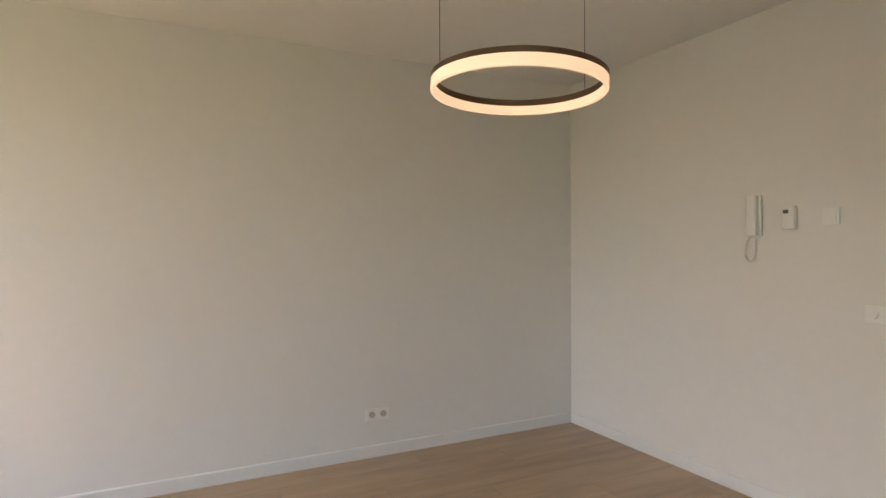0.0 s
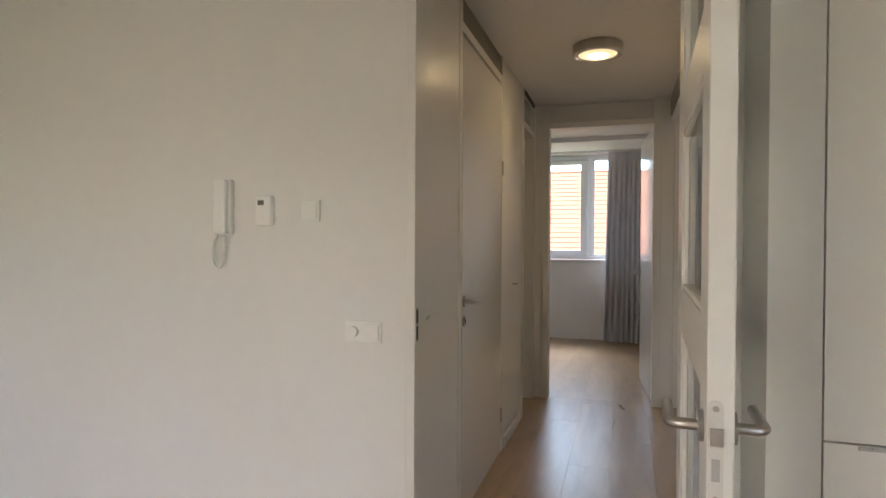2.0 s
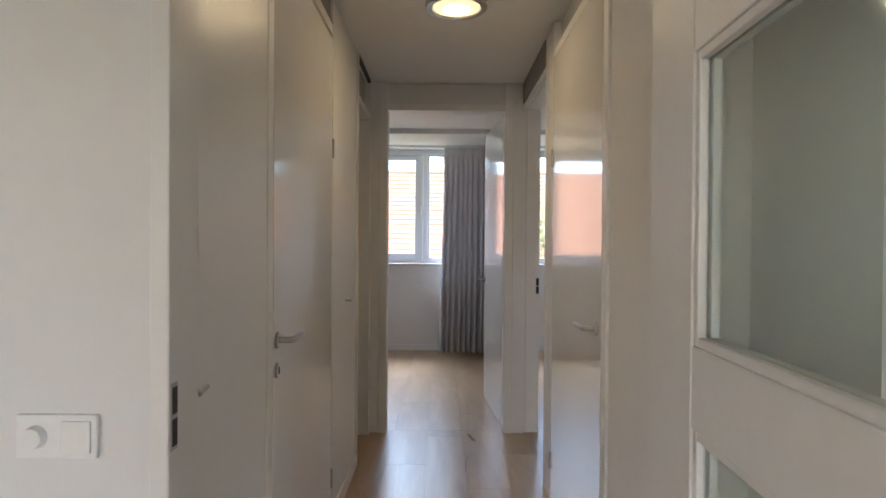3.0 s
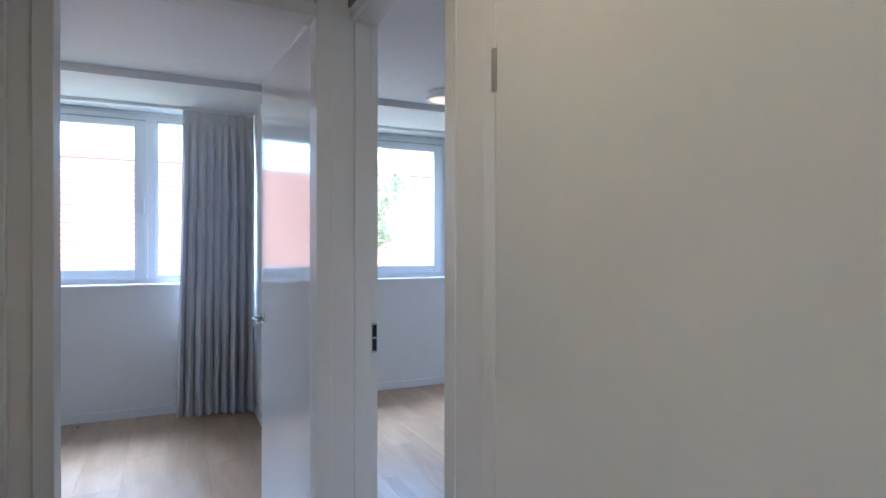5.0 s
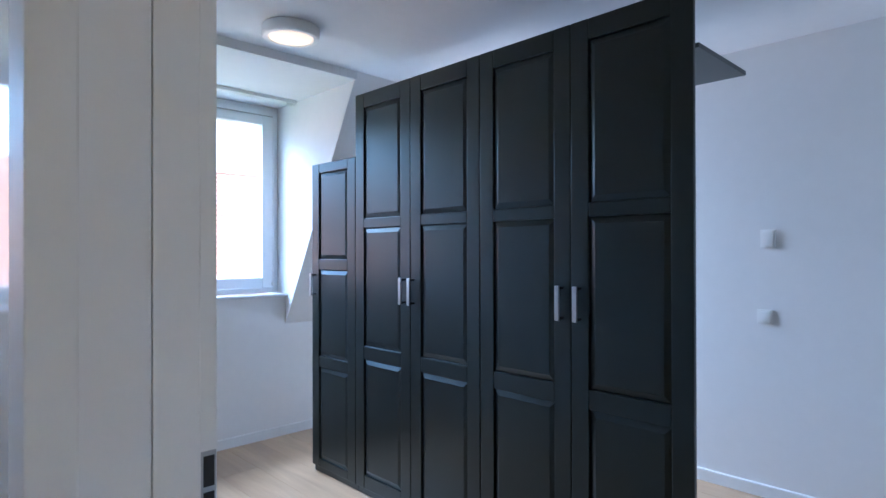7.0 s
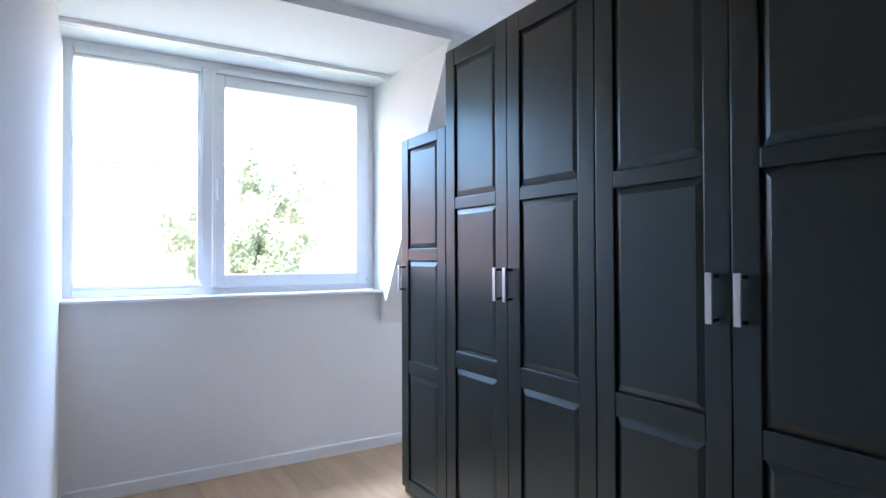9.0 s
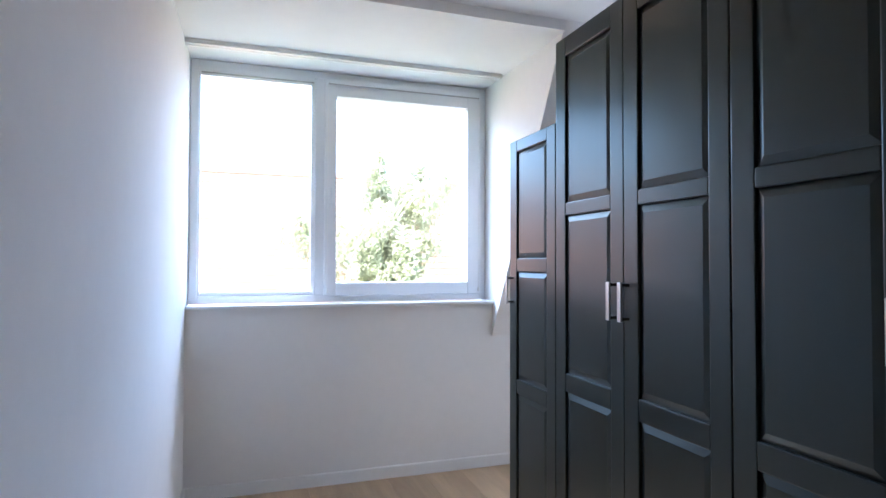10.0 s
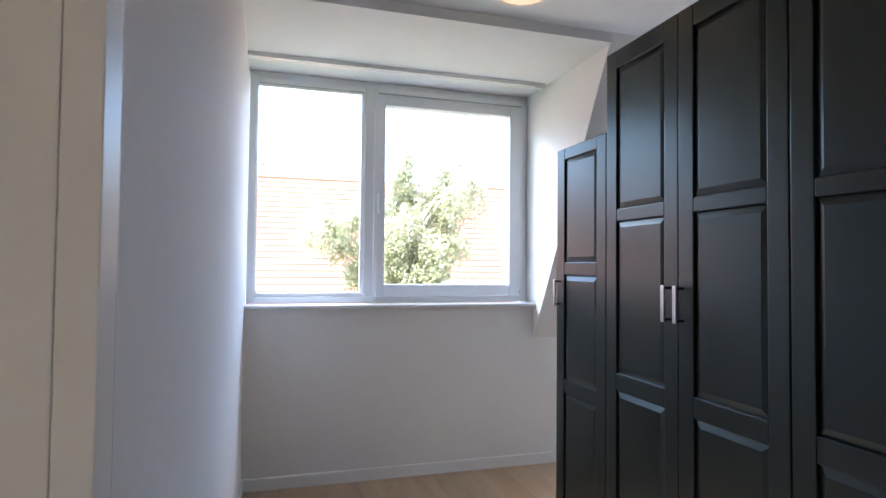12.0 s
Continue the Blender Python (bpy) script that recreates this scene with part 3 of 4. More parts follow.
# ---- windows ----
def window(name, x0, x1, z0, z1, split, casement_right, sl, sr, top, bead, y=6.43):
    """Plastic window: outer frame, mullion, one fixed pane and one opening sash; sl, sr, top: widths of the sash; bead: the fixed pane's outer bead."""
    w = thing(name, "white plastic window with a fixed pane and an opening sash", "window", None, "", "structure")
    fy0, fy1, fw = y, y + 0.075, 0.045

    def bar(nm, a0, a1, c0, c1, d0=fy0, d1=fy1, parent=w, bev=0.004):
        return part(nm, box(B(), a0, a1, d0, d1, c0, c1, bev), M_PVC, parent)
    bar("window_frame", x0, x0 + fw, z0, z1)
    bar("window_frame", x1 - fw, x1, z0, z1)
    bar("window_frame", x0 + fw, x1 - fw, z0, z0 + fw)
    bar("window_frame", x0 + fw, x1 - fw, z1 - fw, z1)
    bar("mullion", split - 0.032, split + 0.032, z0 + fw, z1 - fw)
    lo, hi = (x0 + fw, split - 0.032), (split + 0.032, x1 - fw)
    sash, fixed = (hi, lo) if casement_right else (lo, hi)
    zz0, zz1 = z0 + fw, z1 - fw
    s = part("sash", box(B(), sash[0] - 0.006, sash[0] + sl, fy0 - 0.016, fy1 - 0.01, zz0 - 0.006, zz1 + 0.006, 0.005), M_PVC, w)
    part("sash_stile", box(B(), sash[1] - sr, sash[1] + 0.006, fy0 - 0.016, fy1 - 0.01, zz0 - 0.006, zz1 + 0.006, 0.005), M_PVC, s)
    part("sash_rail", box(B(), sash[0] + sl, sash[1] - sr, fy0 - 0.0155, fy1 - 0.01, zz0 - 0.006, zz0 + 0.076, 0.005), M_PVC, s)
    part("sash_rail", box(B(), sash[0] + sl, sash[1] - sr, fy0 - 0.0155, fy1 - 0.01, zz1 - top, zz1 + 0.006, 0.005), M_PVC, s)
    for (a, b), m in ((fixed, 0.0), (sash, 0.06)):
        p = part("pane", box(B(), a + m, b - m, fy0 + 0.045, fy0 + 0.051, zz0 + m, zz1 - m), M_GLASS, w, "clear glass pane")
        p.visible_shadow = False
    a, b = fixed
    ba, bb = (bead, 0.026) if casement_right else (0.026, bead)
    for c0, c1, e0, e1 in ((a, a + ba, zz0, zz1), (b - bb, b, zz0, zz1), (a + ba, b - bb, zz0, zz0 + 0.024), (a + ba, b - bb, zz1 - 0.042, zz1)):
        bar("glazing_bead", c0, c1, e0, e1, fy0 + 0.012, fy0 + 0.044, w, 0.003)
    # grip on the sash stile beside the mullion
    hx = sash[0] + 0.026 if casement_right else sash[1] - 0.026
    g = part("window_handle", box(B(), hx - 0.013, hx + 0.013, fy0 - 0.026, fy0 - 0.0165, 1.76, 1.83, 0.004), M_PVC, w, "white window grip")
    part("grip", box(B(), hx - 0.009, hx + 0.009, fy0 - 0.046, fy0 - 0.0265, 1.70, 1.83, 0.006), M_PVC, g)
    # rolled-up blind cassettes with side cords
    for (a, b), yy in ((fixed, fy0 - 0.020), (sash, fy0 - 0.036)):
        c = part("blind_cassette", box(B(), a + 0.012, b - 0.012, yy, yy + 0.019, zz1 - 0.030, zz1 - 0.003, 0.003), M_PVC, w, "slim white rolled-up blind")
        part("bottom_bar", box(B(), a + 0.012, b - 0.012, yy + 0.002, yy + 0.014, zz1 - 0.037, zz1 - 0.0305, 0.002), M_GREYP, c)
        for xx in (a + 0.012, b - 0.012):
            part("cord", cyl(B(), (xx, yy + 0.008, zz0 + 0.02), (xx, yy + 0.008, zz1 - 0.03), 0.0014, n=6), M_PLAST, c)
            part("cord_clip", box(B(), xx - 0.006, xx + 0.006, yy, yy + 0.018, zz0 + 0.012, zz0 + 0.04, 0.003), M_PLAST, c)
    return w


window("window_1", 0.685, 2.578, 1.108, CEILD - 0.002, 1.447, True, 0.068, 0.092, 0.106, 0.008)
window("window_2", -1.395, 0.598, 1.108, CEILD - 0.002, -0.215, False, 0.076, 0.096, 0.09, 0.020)
for nm, a, b in (("window_sill", BX + 0.002, 2.60), ("window_sill", -1.42, 0.598)):
    bm = box(B(), a, b, FY - 0.035, 6.44, 1.086, 1.106, 0.005)
    structure(nm, bm, M_PVC, "smooth white window sill board", "window sill")
bm = B()
for z0, z1 in ((0.15, 0.21), (2.38, 2.44)):
    box(bm, -2.6, -1.5, -5.28, -5.2, z0, z1)
for x in (-2.6, -2.08, -1.56):
    box(bm, x, x + 0.06, -5.28, -5.2, 0.21, 2.38)
structure("window_3", bm, M_PVC, "white window frame of the living room", "window")


# ---- curtain rails and curtain ----
def curtain_rail(x0, x1, y, z):
    r = thing("curtain_rail", "white double curtain rail on the ceiling", "curtain rail")
    prof = [(-0.032, 0), (-0.032, -0.010), (-0.028, -0.012), (-0.032, -0.014), (-0.032, -0.026), (-0.006, -0.026), (-0.006, -0.010), (0.006, -0.010), (0.006, -0.026), (0.032, -0.026), (0.032, 0)]
    bm = prism(B(), [(y + a, z + b) for a, b in prof], 'x', x0, x1)
    part("track", bm, M_PLAST, r)
    for x in (x0, x1):
        part("end_cap", box(B(), x - 0.004, x + 0.004, y - 0.035, y + 0.035, z - 0.030, z - 0.001, 0.002), M_PLAST, r)
    for i in range(5):
        x = x1 - 0.015 - 0.011 * i
        part("glider", box(B(), x - 0.003, x + 0.003, y - 0.022, y - 0.014, z - 0.044, z - 0.0265, 0.001), M_PLAST, r)
    return r


curtain_rail(0.672, 2.55, 6.13, CEILD)
curtain_rail(-1.35, 0.59, 6.13, CEILD)


def curtain(x0, x1, y, z0, z1):
    """Pleated hanging cloth with real folds that deepen and spread downwards, and a stiff pinched heading."""
    c = thing("curtain", "drawn-back grey woven curtain with deep folds", "curtain")
    rng = random.Random(4)
    nx, nz, folds = 340, 40, 9
    ph = [rng.uniform(-0.5, 0.5) for _ in range(folds + 2)]

    def sheet(za, zb, nz, dy, flare):
        bm = B()
        rows = []
        for side in (0, 1):
            grid = []
            for j in range(nz + 1):
                v = j / nz
                z = za + (zb - za) * v
                down = (z1 - z) / (z1 - z0)
                row = []
                for i in range(nx + 1):
                    u = i / nx
                    k = u * folds + 0.10 * math.sin(9 * u + 1.3) + 0.05 * math.sin(2.2 * down + 4 * u)
                    f = k % 1.0
                    c0 = min(max(int(k), 0), folds)
                    deep = (0.75 + 0.5 * (ph[c0] + 0.5)) * min(1, 0.03 + max(0, down - 0.045) * 6)
                    lobe = math.sin(math.pi * f) ** 0.42
                    x = x0 + (x1 - x0) * u - flare * down * (1 - u) * 0.06 + 0.010 * math.sin(2 * math.pi * f) * min(1, down * 3)
                    yy = y + dy + 0.070 - 0.150 * deep * lobe + 0.006 * math.sin(3.1 * k + 5 * down) + (0.0035 if side else 0)
                    row.append(bm.verts.new((x, yy, z)))
                grid.append(row)
            rows.append(grid)
        for side, grid in enumerate(rows):
            for j in range(nz):
                for i in range(nx):
                    q = (grid[j][i], grid[j][i + 1], grid[j + 1][i + 1], grid[j + 1][i])
                    bm.faces.new(q if side == 0 else q[::-1])
        a, b = rows
        for j in (0, nz):
            for i in range(nx):
                bm.faces.new((a[j][i], b[j][i], b[j][i + 1], a[j][i + 1]))
        for i in (0, nx):
            for j in range(nz):
                bm.faces.new((a[j][i], a[j + 1][i], b[j + 1][i], b[j][i]))
        bmesh.ops.recalc_face_normals(bm, faces=bm.faces)
        return bm
    part("cloth", sheet(z0, z1 - 0.10, nz, 0, 1.0), M_GREYC, c, smooth=True)
    part("heading", sheet(z1 - 0.105, z1, 4, -0.006, 1.0), M_GREYC, c, "stiff pleated grey heading tape", smooth=True)
    return c


curtain(0.03, 0.590, 6.06, 0.03, 2.552)


# ---- wardrobes ----
WX = 2.34


def wardrobe_door(parent, y0, y1, z0, z1, splits, handle_y):
    """Framed door with three sunk panels with sloping edges; it faces -x."""
    st, t = 0.081, 0.02
    d = part("door", box(B(), WX + 0.0142, WX + t, y0 + 0.001, y1 - 0.001, z0 + 0.001, z1 - 0.001), M_BLACK, parent)
    part("stile", box(B(), WX, WX + t - 0.001, y0, y0 + st, z0, z1, 0.004), M_BLACK, d)
    part("stile", box(B(), WX, WX + t - 0.001, y1 - st, y1, z0, z1, 0.004), M_BLACK, d)
    rails = [(z0, splits[0][0])] + [(splits[i][1], splits[i + 1][0]) for i in range(len(splits) - 1)] + [(splits[-1][1], z1)]
    for a, b in rails:
        part("rail", box(B(), WX + 0.0005, WX + t - 0.001, y0 + st, y1 - st, a, b, 0.0045), M_BLACK, d)
    for a, b in splits:
        pb = B()
        p0, p1 = y0 + st, y1 - st
        dx, rim = 0.0125, 0.028
        outer = [(p0, a), (p1, a), (p1, b), (p0, b)]
        inner = [(p0 + rim, a + rim), (p1 - rim, a + rim), (p1 - rim, b - rim), (p0 + rim, b - rim)]
        vo = [pb.verts.new((WX + dx, y, z)) for y, z in outer]
        vi = [pb.verts.new((WX + 0.0035, y, z)) for y, z in inner]
        vb = [pb.verts.new((WX + 0.0140, y, z)) for y, z in outer]
        pb.faces.new(vi)
        pb.faces.new(vb[::-1])
        for i in range(4):
            k = (i + 1) % 4
            pb.faces.new((vo[i], vo[k], vi[k], vi[i]))
            pb.faces.new((vb[i], vb[k], vo[k], vo[i]))
        bmesh.ops.recalc_face_normals(pb, faces=pb.faces)
        part("panel", pb, M_BLACK, d)
    hz0, hz1 = 1.147, 1.290
    h = part("handle", box(B(), WX - 0.042, WX - 0.034, handle_y - 0.0105, handle_y + 0.0105, hz0, hz1, 0.002), M_STEEL, d, "flat brushed steel pull handle")
    for z in (hz0 + 0.010, hz1 - 0.010):
        part("bracket", box(B(), WX - 0.036, WX + 0.001, handle_y - 0.006, handle_y + 0.006, z - 0.005, z + 0.005, 0.001), M_DARKM, h)
    return d


def wardrobe(label, y0, y1, height, doors, splits, body_y0, back):
    w = thing("wardrobe", label, "wardrobe", None, "black wardrobes along the wall")
    part("body", box(B(), WX + 0.022, back, body_y0, y1 - 0.001, 0.065, height, 0.001), M_BLACK, w)
    part("plinth", box(B(), WX + 0.020, WX + 0.040, y0 + 0.001, y1 - 0.001, 0.001, 0.066, 0.001), M_BLACK, w)
    n = len(doors)
    wd = (y1 - y0) / n
    for i, hy in enumerate(doors):
        wardrobe_door(w, y0 + wd * i + 0.0015, y0 + wd * (i + 1) - 0.0015, 0.045, height - 0.002, splits, hy)
    return w


TALL = ((0.125, 0.800), (0.880, 1.568), (1.625, 2.275))
LOW = ((0.098, 0.688), (0.760, 1.314), (1.383, 1.937))
wardrobe("short black wooden wardrobe with one panelled door", 5.036, 5.520, 2.0, [5.476], LOW, 5.037, 2.92)
wardrobe("tall black wooden wardrobe with two panelled doors", 4.036, 5.034, 2.362, [4.508, 4.578], TALL, 4.038, 2.92)
wardrobe("tall black wooden wardrobe at the end of the row", 3.034, 4.034, 2.362, [3.492, 3.576], TALL, 3.36, 2.92)
shelf = thing("top_board", "black board lying behind the wardrobe tops", "board")
part("board", box(B(), 2.925, 3.52, 3.25, 4.1, 2.338, 2.36, 0.001), M_BLACK, shelf)
part("post", box(B(), 3.46, 3.50, 4.02, 4.08, 0.001, 2.338, 0.001), M_BLACK, shelf)


# ---- lamps ----
def ring_lamp(x, y, z, r=0.311):
    l = thing("pendant_lamp", "round bronze ring pendant lamp with glowing band", "pendant lamp", pose(x, y, z))
    w = 0.018
    tilt = Matrix.Rotation(radians(-1.9), 4, 'X')      # it hangs a little out of level
    bm = lathe(B(), [(r, 0.016), (r, 0.033), (r - 0.002, 0.035), (r - w + 0.002, 0.035), (r - w, 0.033), (r - w, 0.010), (r - 0.006, 0.010), (r, 0.016)], 96)
    bm.transform(tilt)
    part("ring", bm, M_BRONZE, l, "thin brown bronze ring", smooth=True)
    bm = lathe(B(), [(r - 0.001, 0.0158), (r - 0.001, -0.020), (r - 0.004, -0.024), (r - w + 0.004, -0.024), (r - w + 0.001, -0.020), (r - w + 0.001, 0.0098)], 96)
    bm.transform(tilt)
    part("light_band", bm, M_LED, l, "glowing warm white light band", smooth=True)
    for a in (90, 267):
        px, py = (r - w / 2) * math.cos(radians(a)), (r - w / 2) * math.sin(radians(a))
        c = part("cord", cyl(B(), (px, py, 0.034 - 0.0332 * py), (px, py, CEIL - z - 0.012), 0.0012, n=6), M_DARKM, l)
        part("anchor", cyl(B(), (px, py, CEIL - z - 0.014), (px, py, CEIL - z - 0.0005), 0.008, n=12), M_BRONZE, c)
    return l


ring_lamp(*RING)


def ceiling_lamp(x, y, z, r, h, body, glass, label):
    l = thing("ceiling_lamp", label, "ceiling lamp", pose(x, y, z))
    bm = lathe(B(), [(0.0, -0.001), (r - 0.006, -0.001), (r, -0.006), (r, -h + 0.008), (r - 0.006, -h), (r - 0.030, -h), (r - 0.034, -h + 0.010), (0.0, -h + 0.010)], 56)
    part("housing", bm, body, l, smooth=True)
    bm = lathe(B(), [(r - 0.036, -h + 0.012), (r - 0.036, -h + 0.004), (r * 0.6, -h - 0.004), (0.0, -h - 0.008)], 56)
    part("diffuser", bm, glass, l, "glowing frosted lamp glass", smooth=True)
    return l


ceiling_lamp(0.068, 1.66, CEIL, 0.145, 0.062, M_STEEL, M_DIFF, "round brushed steel ceiling lamp with lit glass")
ceiling_lamp(1.885, 4.98, CEILB, 0.150, 0.060, M_PLAST, M_DIFFB, "round white ceiling lamp, lit, on bedroom ceiling")


# ---- fittings on the walls ----
def intercom():
    d = thing("intercom", "white wall intercom handset with a coiled cord", "intercom", pose(-1.249, 0, 1.465))
    part("base", box(B(), -0.034, 0.034, -0.026, -0.0005, -0.106, 0.106, 0.008), M_PLAST, d)
    part("handset", box(B(), -0.029, 0.027, -0.050, -0.0245, -0.104, 0.105, 0.011), M_PLAST, d, "slim white handset")
    bm = B()
    line = [(-0.018, -0.104), (-0.034, -0.112), (-0.047, -0.135), (-0.054, -0.170), (-0.055, -0.205), (-0.046, -0.228), (-0.031, -0.236), (-0.015, -0.228), (-0.006, -0.205), (-0.002, -0.160), (0.000, -0.106)]
    pts, n = [], 14
    for k in range(len(line) - 1):
        for q in range(n):
            u = q / n
            a = (k + u) * 2 * math.pi * 3
            cx, cz = (line[k][m] * (1 - u) + line[k + 1][m] * u for m in (0, 1))
            pts.append((cx + 0.0036 * math.cos(a), -0.014 + 0.0036 * math.sin(a), cz))
    part("cord", tube(bm, pts, 0.0042, 6), M_PLAST, d, "coiled white cord", smooth=True)
    return d


intercom()
th = thing("thermostat", "white room thermostat with small grey display", "thermostat", pose(-1.069, 0, 1.449))
part("case", box(B(), -0.033, 0.033, -0.028, -0.0005, -0.056, 0.056, 0.006), M_PLAST, th)
part("display", box(B(), -0.022, 0.004, -0.0295, -0.0275, 0.020, 0.038, 0.0005), M_LCD, th, "small grey display")
part("button", box(B(), -0.020, 0.002, -0.0295, -0.0275, -0.03, -0.022, 0.0005), M_PLAST, th)


def plate(name, label, m, w, h, rockers):
    """A white cover plate whose face looks along -y of its pose."""
    p = thing(name, label, "switch", m)
    part("cover", box(B(), -w / 2, w / 2, -0.010, -0.0005, -h / 2, h / 2, 0.003), M_PLAST, p)
    n = len(rockers)
    for i, kind in enumerate(rockers):
        cx = -w / 2 + w * (i + 0.5) / n
        if kind == 'knob':
            part("knob", cyl(B(), (cx, -0.010, 0), (cx, -0.026, 0), 0.020, 0.018, 32), M_PLAST, p, smooth=True)
        elif kind == 'socket':
            bm = lathe(B(), [(0.0, 0.012), (0.019, 0.012), (0.0195, -0.0008), (0.022, -0.0012), (0.022, 0.001)], 32)
            bm.transform(Matrix.Translation((cx, -0.0098, 0)) @ Matrix.Rotation(radians(90), 4, 'X'))
            # grey puts the shade of the recess into the white well's colour
            k = part("socket", bm, M_GREYP, p, "round socket well, greyed for its recess shade")
            for dx in (-0.0095, 0.0095):
                part("pin_hole", cyl(B(), (cx + dx, 0.0005, 0), (cx + dx, 0.0025 - 0.0035, 0), 0.0032, n=10), M_DARKM, k)
            rim = lathe(B(), [(0.0195, 0.0), (0.0195, 0.003), (0.024, 0.003), (0.024, 0.0)], 32)
            rim.transform(Matrix.Translation((cx, -0.0098, 0)) @ Matrix.Rotation(radians(90), 4, 'X'))
            part("rim", rim, M_PLAST, p)
        else:
            part("rocker", box(B(), cx - 0.026, cx + 0.026, -0.015, -0.0095, -h / 2 + 0.011, h / 2 - 0.011, 0.002), M_PLAST, p)
    return p


plate("wall_switch", "white double switch plate with dimmer knob", pose(-0.666, 0, 1.012), 0.142, 0.078, ['knob', 'rocker'])
plate("wall_switch", "single white light switch on the wall", pose(-0.879, 0, 1.447), 0.076, 0.078, ['rocker'])
plate("wall_socket", "white double wall socket above the skirting", pose(WW, -1.54, 0.268, 0, 0, 90), 0.150, 0.078, ['socket', 'socket'])
plate("wall_switch", "single white light switch on the wall", pose(BE, 3.31, 1.05, 0, 0, 90) @ pose(0, 0, 0, 0, 0, 180), 0.080, 0.080, ['rocker'])
plate("wall_switch", "single white control plate on the wall", pose(BE, 3.29, 1.50, 0, 0, 90) @ pose(0, 0, 0, 0, 0, 180), 0.080, 0.105, ['rocker'])

# ---- outside ----
bm = B()
box(bm, -400, 400, -400, 900, -6.3, -6.0)
structure("ground", bm, M_GRASS, "green ground far below the windows", "ground")


def house(y_ridge, z_ridge, x0, x1):
    """House across the street; its tiled slope faces the windows in stepped courses."""
    h = thing("house", "house with an orange tiled roof across the street", "house")
    run, n = 6.0, 26
    slope = radians(42)
    y_eave, z_eave = y_ridge - run * math.cos(slope) * 1.25, z_ridge - run * math.sin(slope) * 1.25
    part("wall", box(B(), x0 + 0.3, x1 - 0.3, y_eave + 0.5, y_ridge + (y_ridge - y_eave) - 0.5, -6.0, z_eave + 0.1), M_BRICK, h, "brown brick wall")
    bm = B()
    d = Vector((0, y_eave - y_ridge, z_eave - z_ridge))
    nrm = Vector((0, -math.sin(slope), math.cos(slope)))
    for i in range(n):
        a = Vector((0, y_ridge, z_ridge)) + d * (i / n)
        b = Vector((0, y_ridge, z_ridge)) + d * ((i + 1.04) / n)
        lift = nrm * 0.022
        prof = [(a.y, a.z), (b.y + lift.y, b.z + lift.z), (b.y, b.z)]
        prism(bm, prof, 'x', x0, x1)
    prism(bm, [(y_ridge, z_ridge), (2 * y_ridge - y_eave, z_eave), (y_ridge, z_ridge - 0.3)], 'x', x0, x1)
    part("roof", bm, M_TILE, h, "orange roof tiles in stepped courses")
    part("ridge", cyl(B(), (x0, y_ridge, z_ridge + 0.02), (x1, y_ridge, z_ridge + 0.02), 0.055, n=12), M_TILE, h)
    part("gutter", box(B(), x0, x1, y_eave - 0.15, y_eave, z_eave - 0.12, z_eave - 0.01, 0.02), M_PVC, h)
    for cx, w, yc, top in ((0.21, 0.62, y_ridge + 0.6, 0.52), (8.25, 0.62, y_ridge + 1.0, 1.0)):
        c = part("chimney", box(B(), cx - w / 2, cx + w / 2, yc - 0.25, yc + 0.25, z_ridge - 1.2, z_ridge + top, 0.02), M_STONE, h, "pale rendered chimney")
        part("cap", box(B(), cx - w / 2 - 0.05, cx + w / 2 + 0.05, yc - 0.30, yc + 0.30, z_ridge + top, z_ridge + top + 0.07, 0.015), M_STONE, c)
        for dx in (-0.17, 0.17):
            part("chimney_pot", cyl(B(), (cx + dx, yc, z_ridge + top + 0.07), (cx + dx, yc, z_ridge + top + 0.27), 0.09, 0.075, 14), M_POT, c, "dark clay pot")
    return h


house(24.0, 4.44, -30, 40)


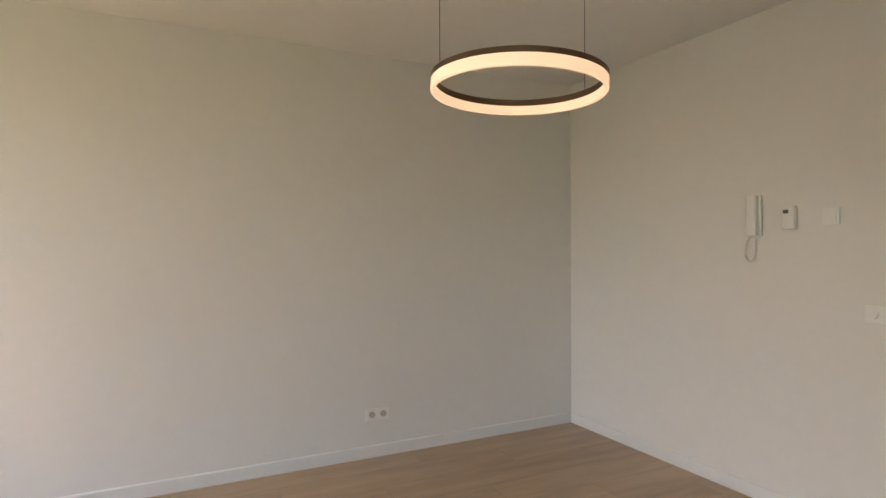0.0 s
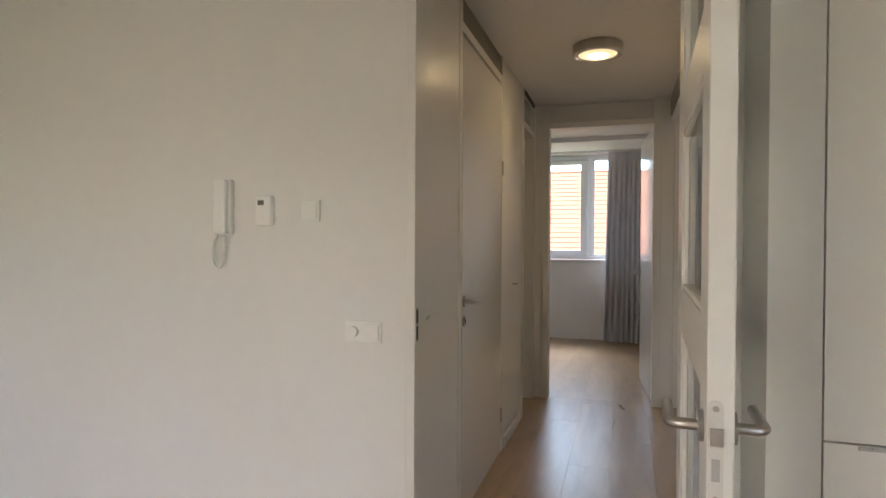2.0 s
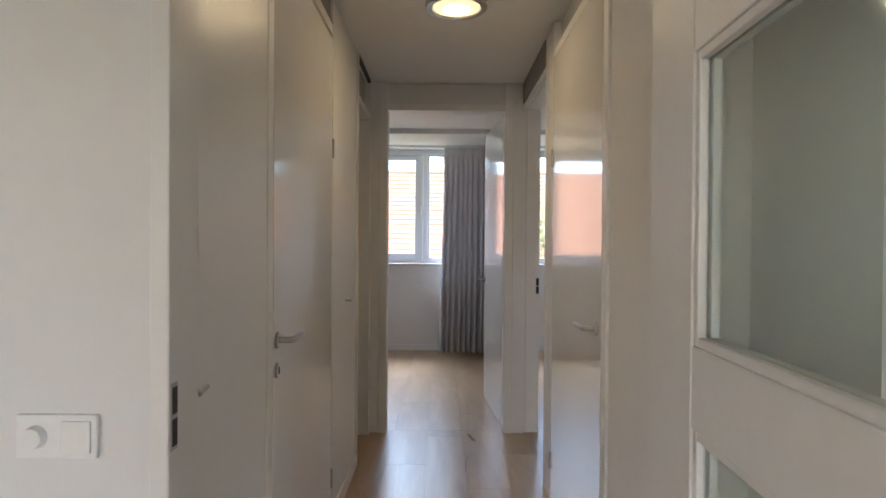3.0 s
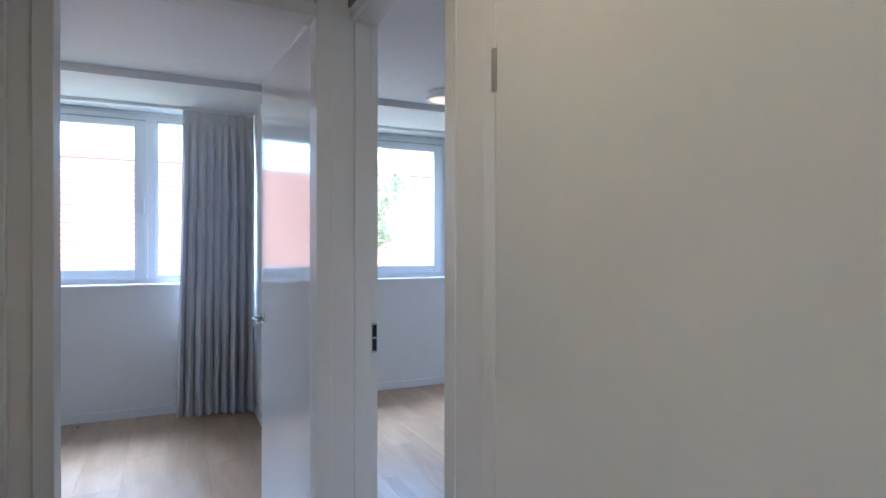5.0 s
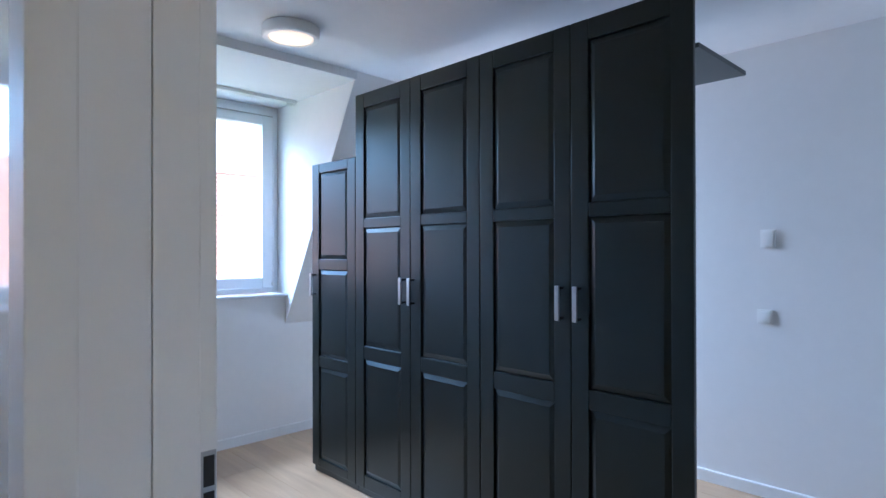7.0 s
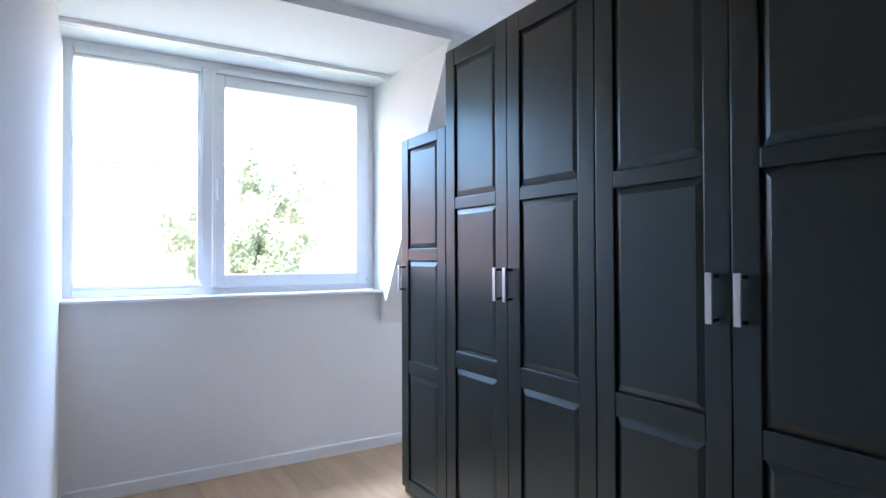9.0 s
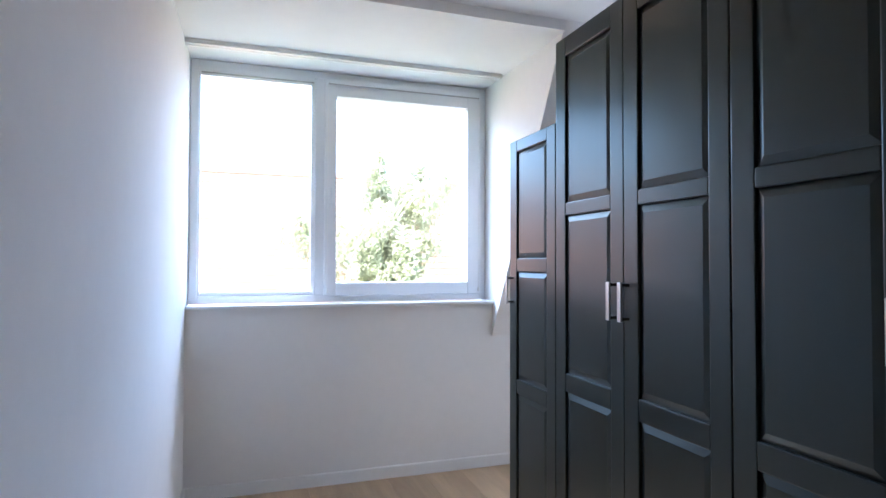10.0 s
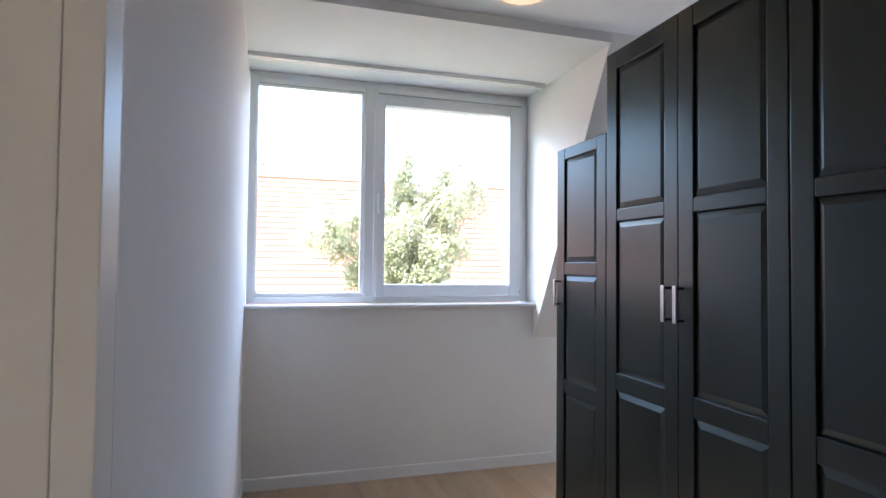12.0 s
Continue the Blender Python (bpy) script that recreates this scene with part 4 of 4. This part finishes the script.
def birch(x, y):
    """Tapered trunk, limbs that arch over and hang, and a crown of many small leaves with gaps."""
    t = thing("tree", "green birch tree with hanging leafy branches", "tree", pose(x, y, -6.0))
    rng = random.Random(11)
    bm = B()
    trunk = [(0, 0, 0), (0.1, 0, 2.5), (0.05, 0.1, 5.0), (-0.1, 0, 7.2), (-0.1, 0, 9.2)]
    for i in range(4):
        cyl(bm, trunk[i], trunk[i + 1], 0.20 * (1 - i * 0.22), 0.20 * (1 - (i + 1) * 0.22), 10)
    tips = []
    crowns = [(-0.15, 9.75, 0.34), (-0.25, 9.35, 0.42), (0.10, 9.0, 0.45), (0.98, 9.72, 0.30), (1.15, 9.40, 0.40), (1.45, 9.20, 0.38), (1.70, 9.1, 0.26), (0.85, 9.0, 0.34),
              (1.25, 8.35, 0.30), (1.30, 7.85, 0.24), (-1.35, 8.35, 0.34), (-1.95, 8.15, 0.36), (-2.25, 8.0, 0.22), (-1.60, 7.7, 0.34), (-1.35, 7.2, 0.30)]
    for i in range(54):
        z = rng.uniform(5.0, 9.0)
        w = 1.0 - 0.16 * abs(z - 7.4)
        crowns.append((rng.uniform(-0.85, 1.05) * w, z, rng.uniform(0.32, 0.55)))
    for cx, cz, r in crowns:
        cy = rng.uniform(-0.8, 0.8)
        p0 = Vector((-0.05, 0, max(3.8, cz - 0.7 - 0.5 * abs(cx))))
        p1 = Vector((cx * 0.6, cy * 0.6, cz - 0.05))
        p2 = Vector((cx, cy, cz + 0.1))
        cyl(bm, p0, p1, 0.04, 0.022, 6)
        cyl(bm, p1, p2, 0.022, 0.012, 5)
        for _ in range(int(30 * r)):
            q0 = p2 + Vector((rng.gauss(0, r * 0.55), rng.gauss(0, r * 0.55), rng.gauss(0, r * 0.4)))
            q1 = q0 + Vector((rng.gauss(0, 0.09), rng.gauss(0, 0.09), -rng.uniform(0.25, 0.3 + r)))
            cyl(bm, p2, q0, 0.008, 0.005, 4)
            cyl(bm, q0, q1, 0.005, 0.003, 4)
            tips += [(p2, q0, 0.3), (q0, q1, 0.75)]
    part("trunk", bm, M_BARK, t, "pale birch trunk and limbs")
    verts, faces = [], []
    for a, b, dens in tips:
        for _ in range(int(70 * dens)):
            c = a.lerp(b, rng.random()) + Vector((rng.gauss(0, 0.075), rng.gauss(0, 0.075), rng.gauss(-0.02, 0.07)))
            u = Vector((rng.gauss(0, 1), rng.gauss(0, 1), rng.gauss(0, 1))).normalized()
            v = u.orthogonal().normalized()
            s = rng.uniform(0.022, 0.042)
            k = len(verts)
            verts += [c - u * s * 1.5, c + v * s, c + u * s * 1.5, c - v * s]
            faces.append((k, k + 1, k + 2, k + 3))
    me = bpy.data.meshes.new("crown")
    me.from_pydata(verts, [], faces)
    me.materials.append(M_LEAF)
    cr = new("crown", me)
    cr.parent = t
    tagged(cr, "thousands of small green leaves with gaps", "", "", "stuff")
    return t


birch(4.0, 16.0)

# ---- floor planks ----
bm = B()
box(bm, WW - 0.1, 3.3, -5.3, 0.05, -0.2, -0.012)
box(bm, -2.3, BE + 0.1, 0.05, 6.6, -0.2, -0.012)
floor = structure("floor", bm, mat("floor_slab", (0.16, 0.12, 0.08), 0.9, 0, 3, 0.1), "light oak laminate floor laid in long planks", "floor")
PW, PL, GAP = 0.243, 1.383, 0.0006
rng = random.Random(7)
RECTS = ((WW, 3.2, -5.18, 0.05), (HL - 0.05, HR + 0.045, 0.05, 3.15), (-1.6, HL - 0.05, 2.46, 3.10), (-2.2, 0.60, 3.15, FY), (HR + 0.045, BE, 2.1, FY))
plank_meshes = {}
for rx0, rx1, ry0, ry1 in RECTS:
    i0, i1 = math.floor((rx0 + 3.0) / PW), math.ceil((rx1 + 3.0) / PW)
    for i in range(i0, i1):
        x0, x1 = max(rx0, -3.0 + i * PW), min(rx1, -3.0 + (i + 1) * PW)
        if x1 - x0 < 0.0025:
            continue
        y = -6.0 - PL + ((i * 0.377) % 1.0) * PL
        while y < ry1:
            y0, y1 = max(y, ry0), min(y + PL, ry1)
            if y1 - y0 > 0.0025:
                key = (round(x1 - x0, 3), round(y1 - y0, 3))
                if key not in plank_meshes:
                    w2, l2 = (x1 - x0) / 2 - GAP / 2, (y1 - y0) / 2 - GAP / 2
                    pb = B()
                    box(pb, -w2, w2, -l2, l2, -0.0115, 0.0)
                    top = [e for e in pb.edges if all(v.co.z > -0.001 for v in e.verts)]
                    bmesh.ops.bevel(pb, geom=top, offset=0.0007, segments=1, affect='EDGES')
                    me = bpy.data.meshes.new("plank")
                    pb.to_mesh(me)
                    pb.free()
                    me.materials.append(M_OAK)
                    plank_meshes[key] = me
                p = new("plank", plank_meshes[key])
                p.location = ((x0 + x1) / 2, (y0 + y1) / 2, 0)
                p.parent = floor
            y += PL
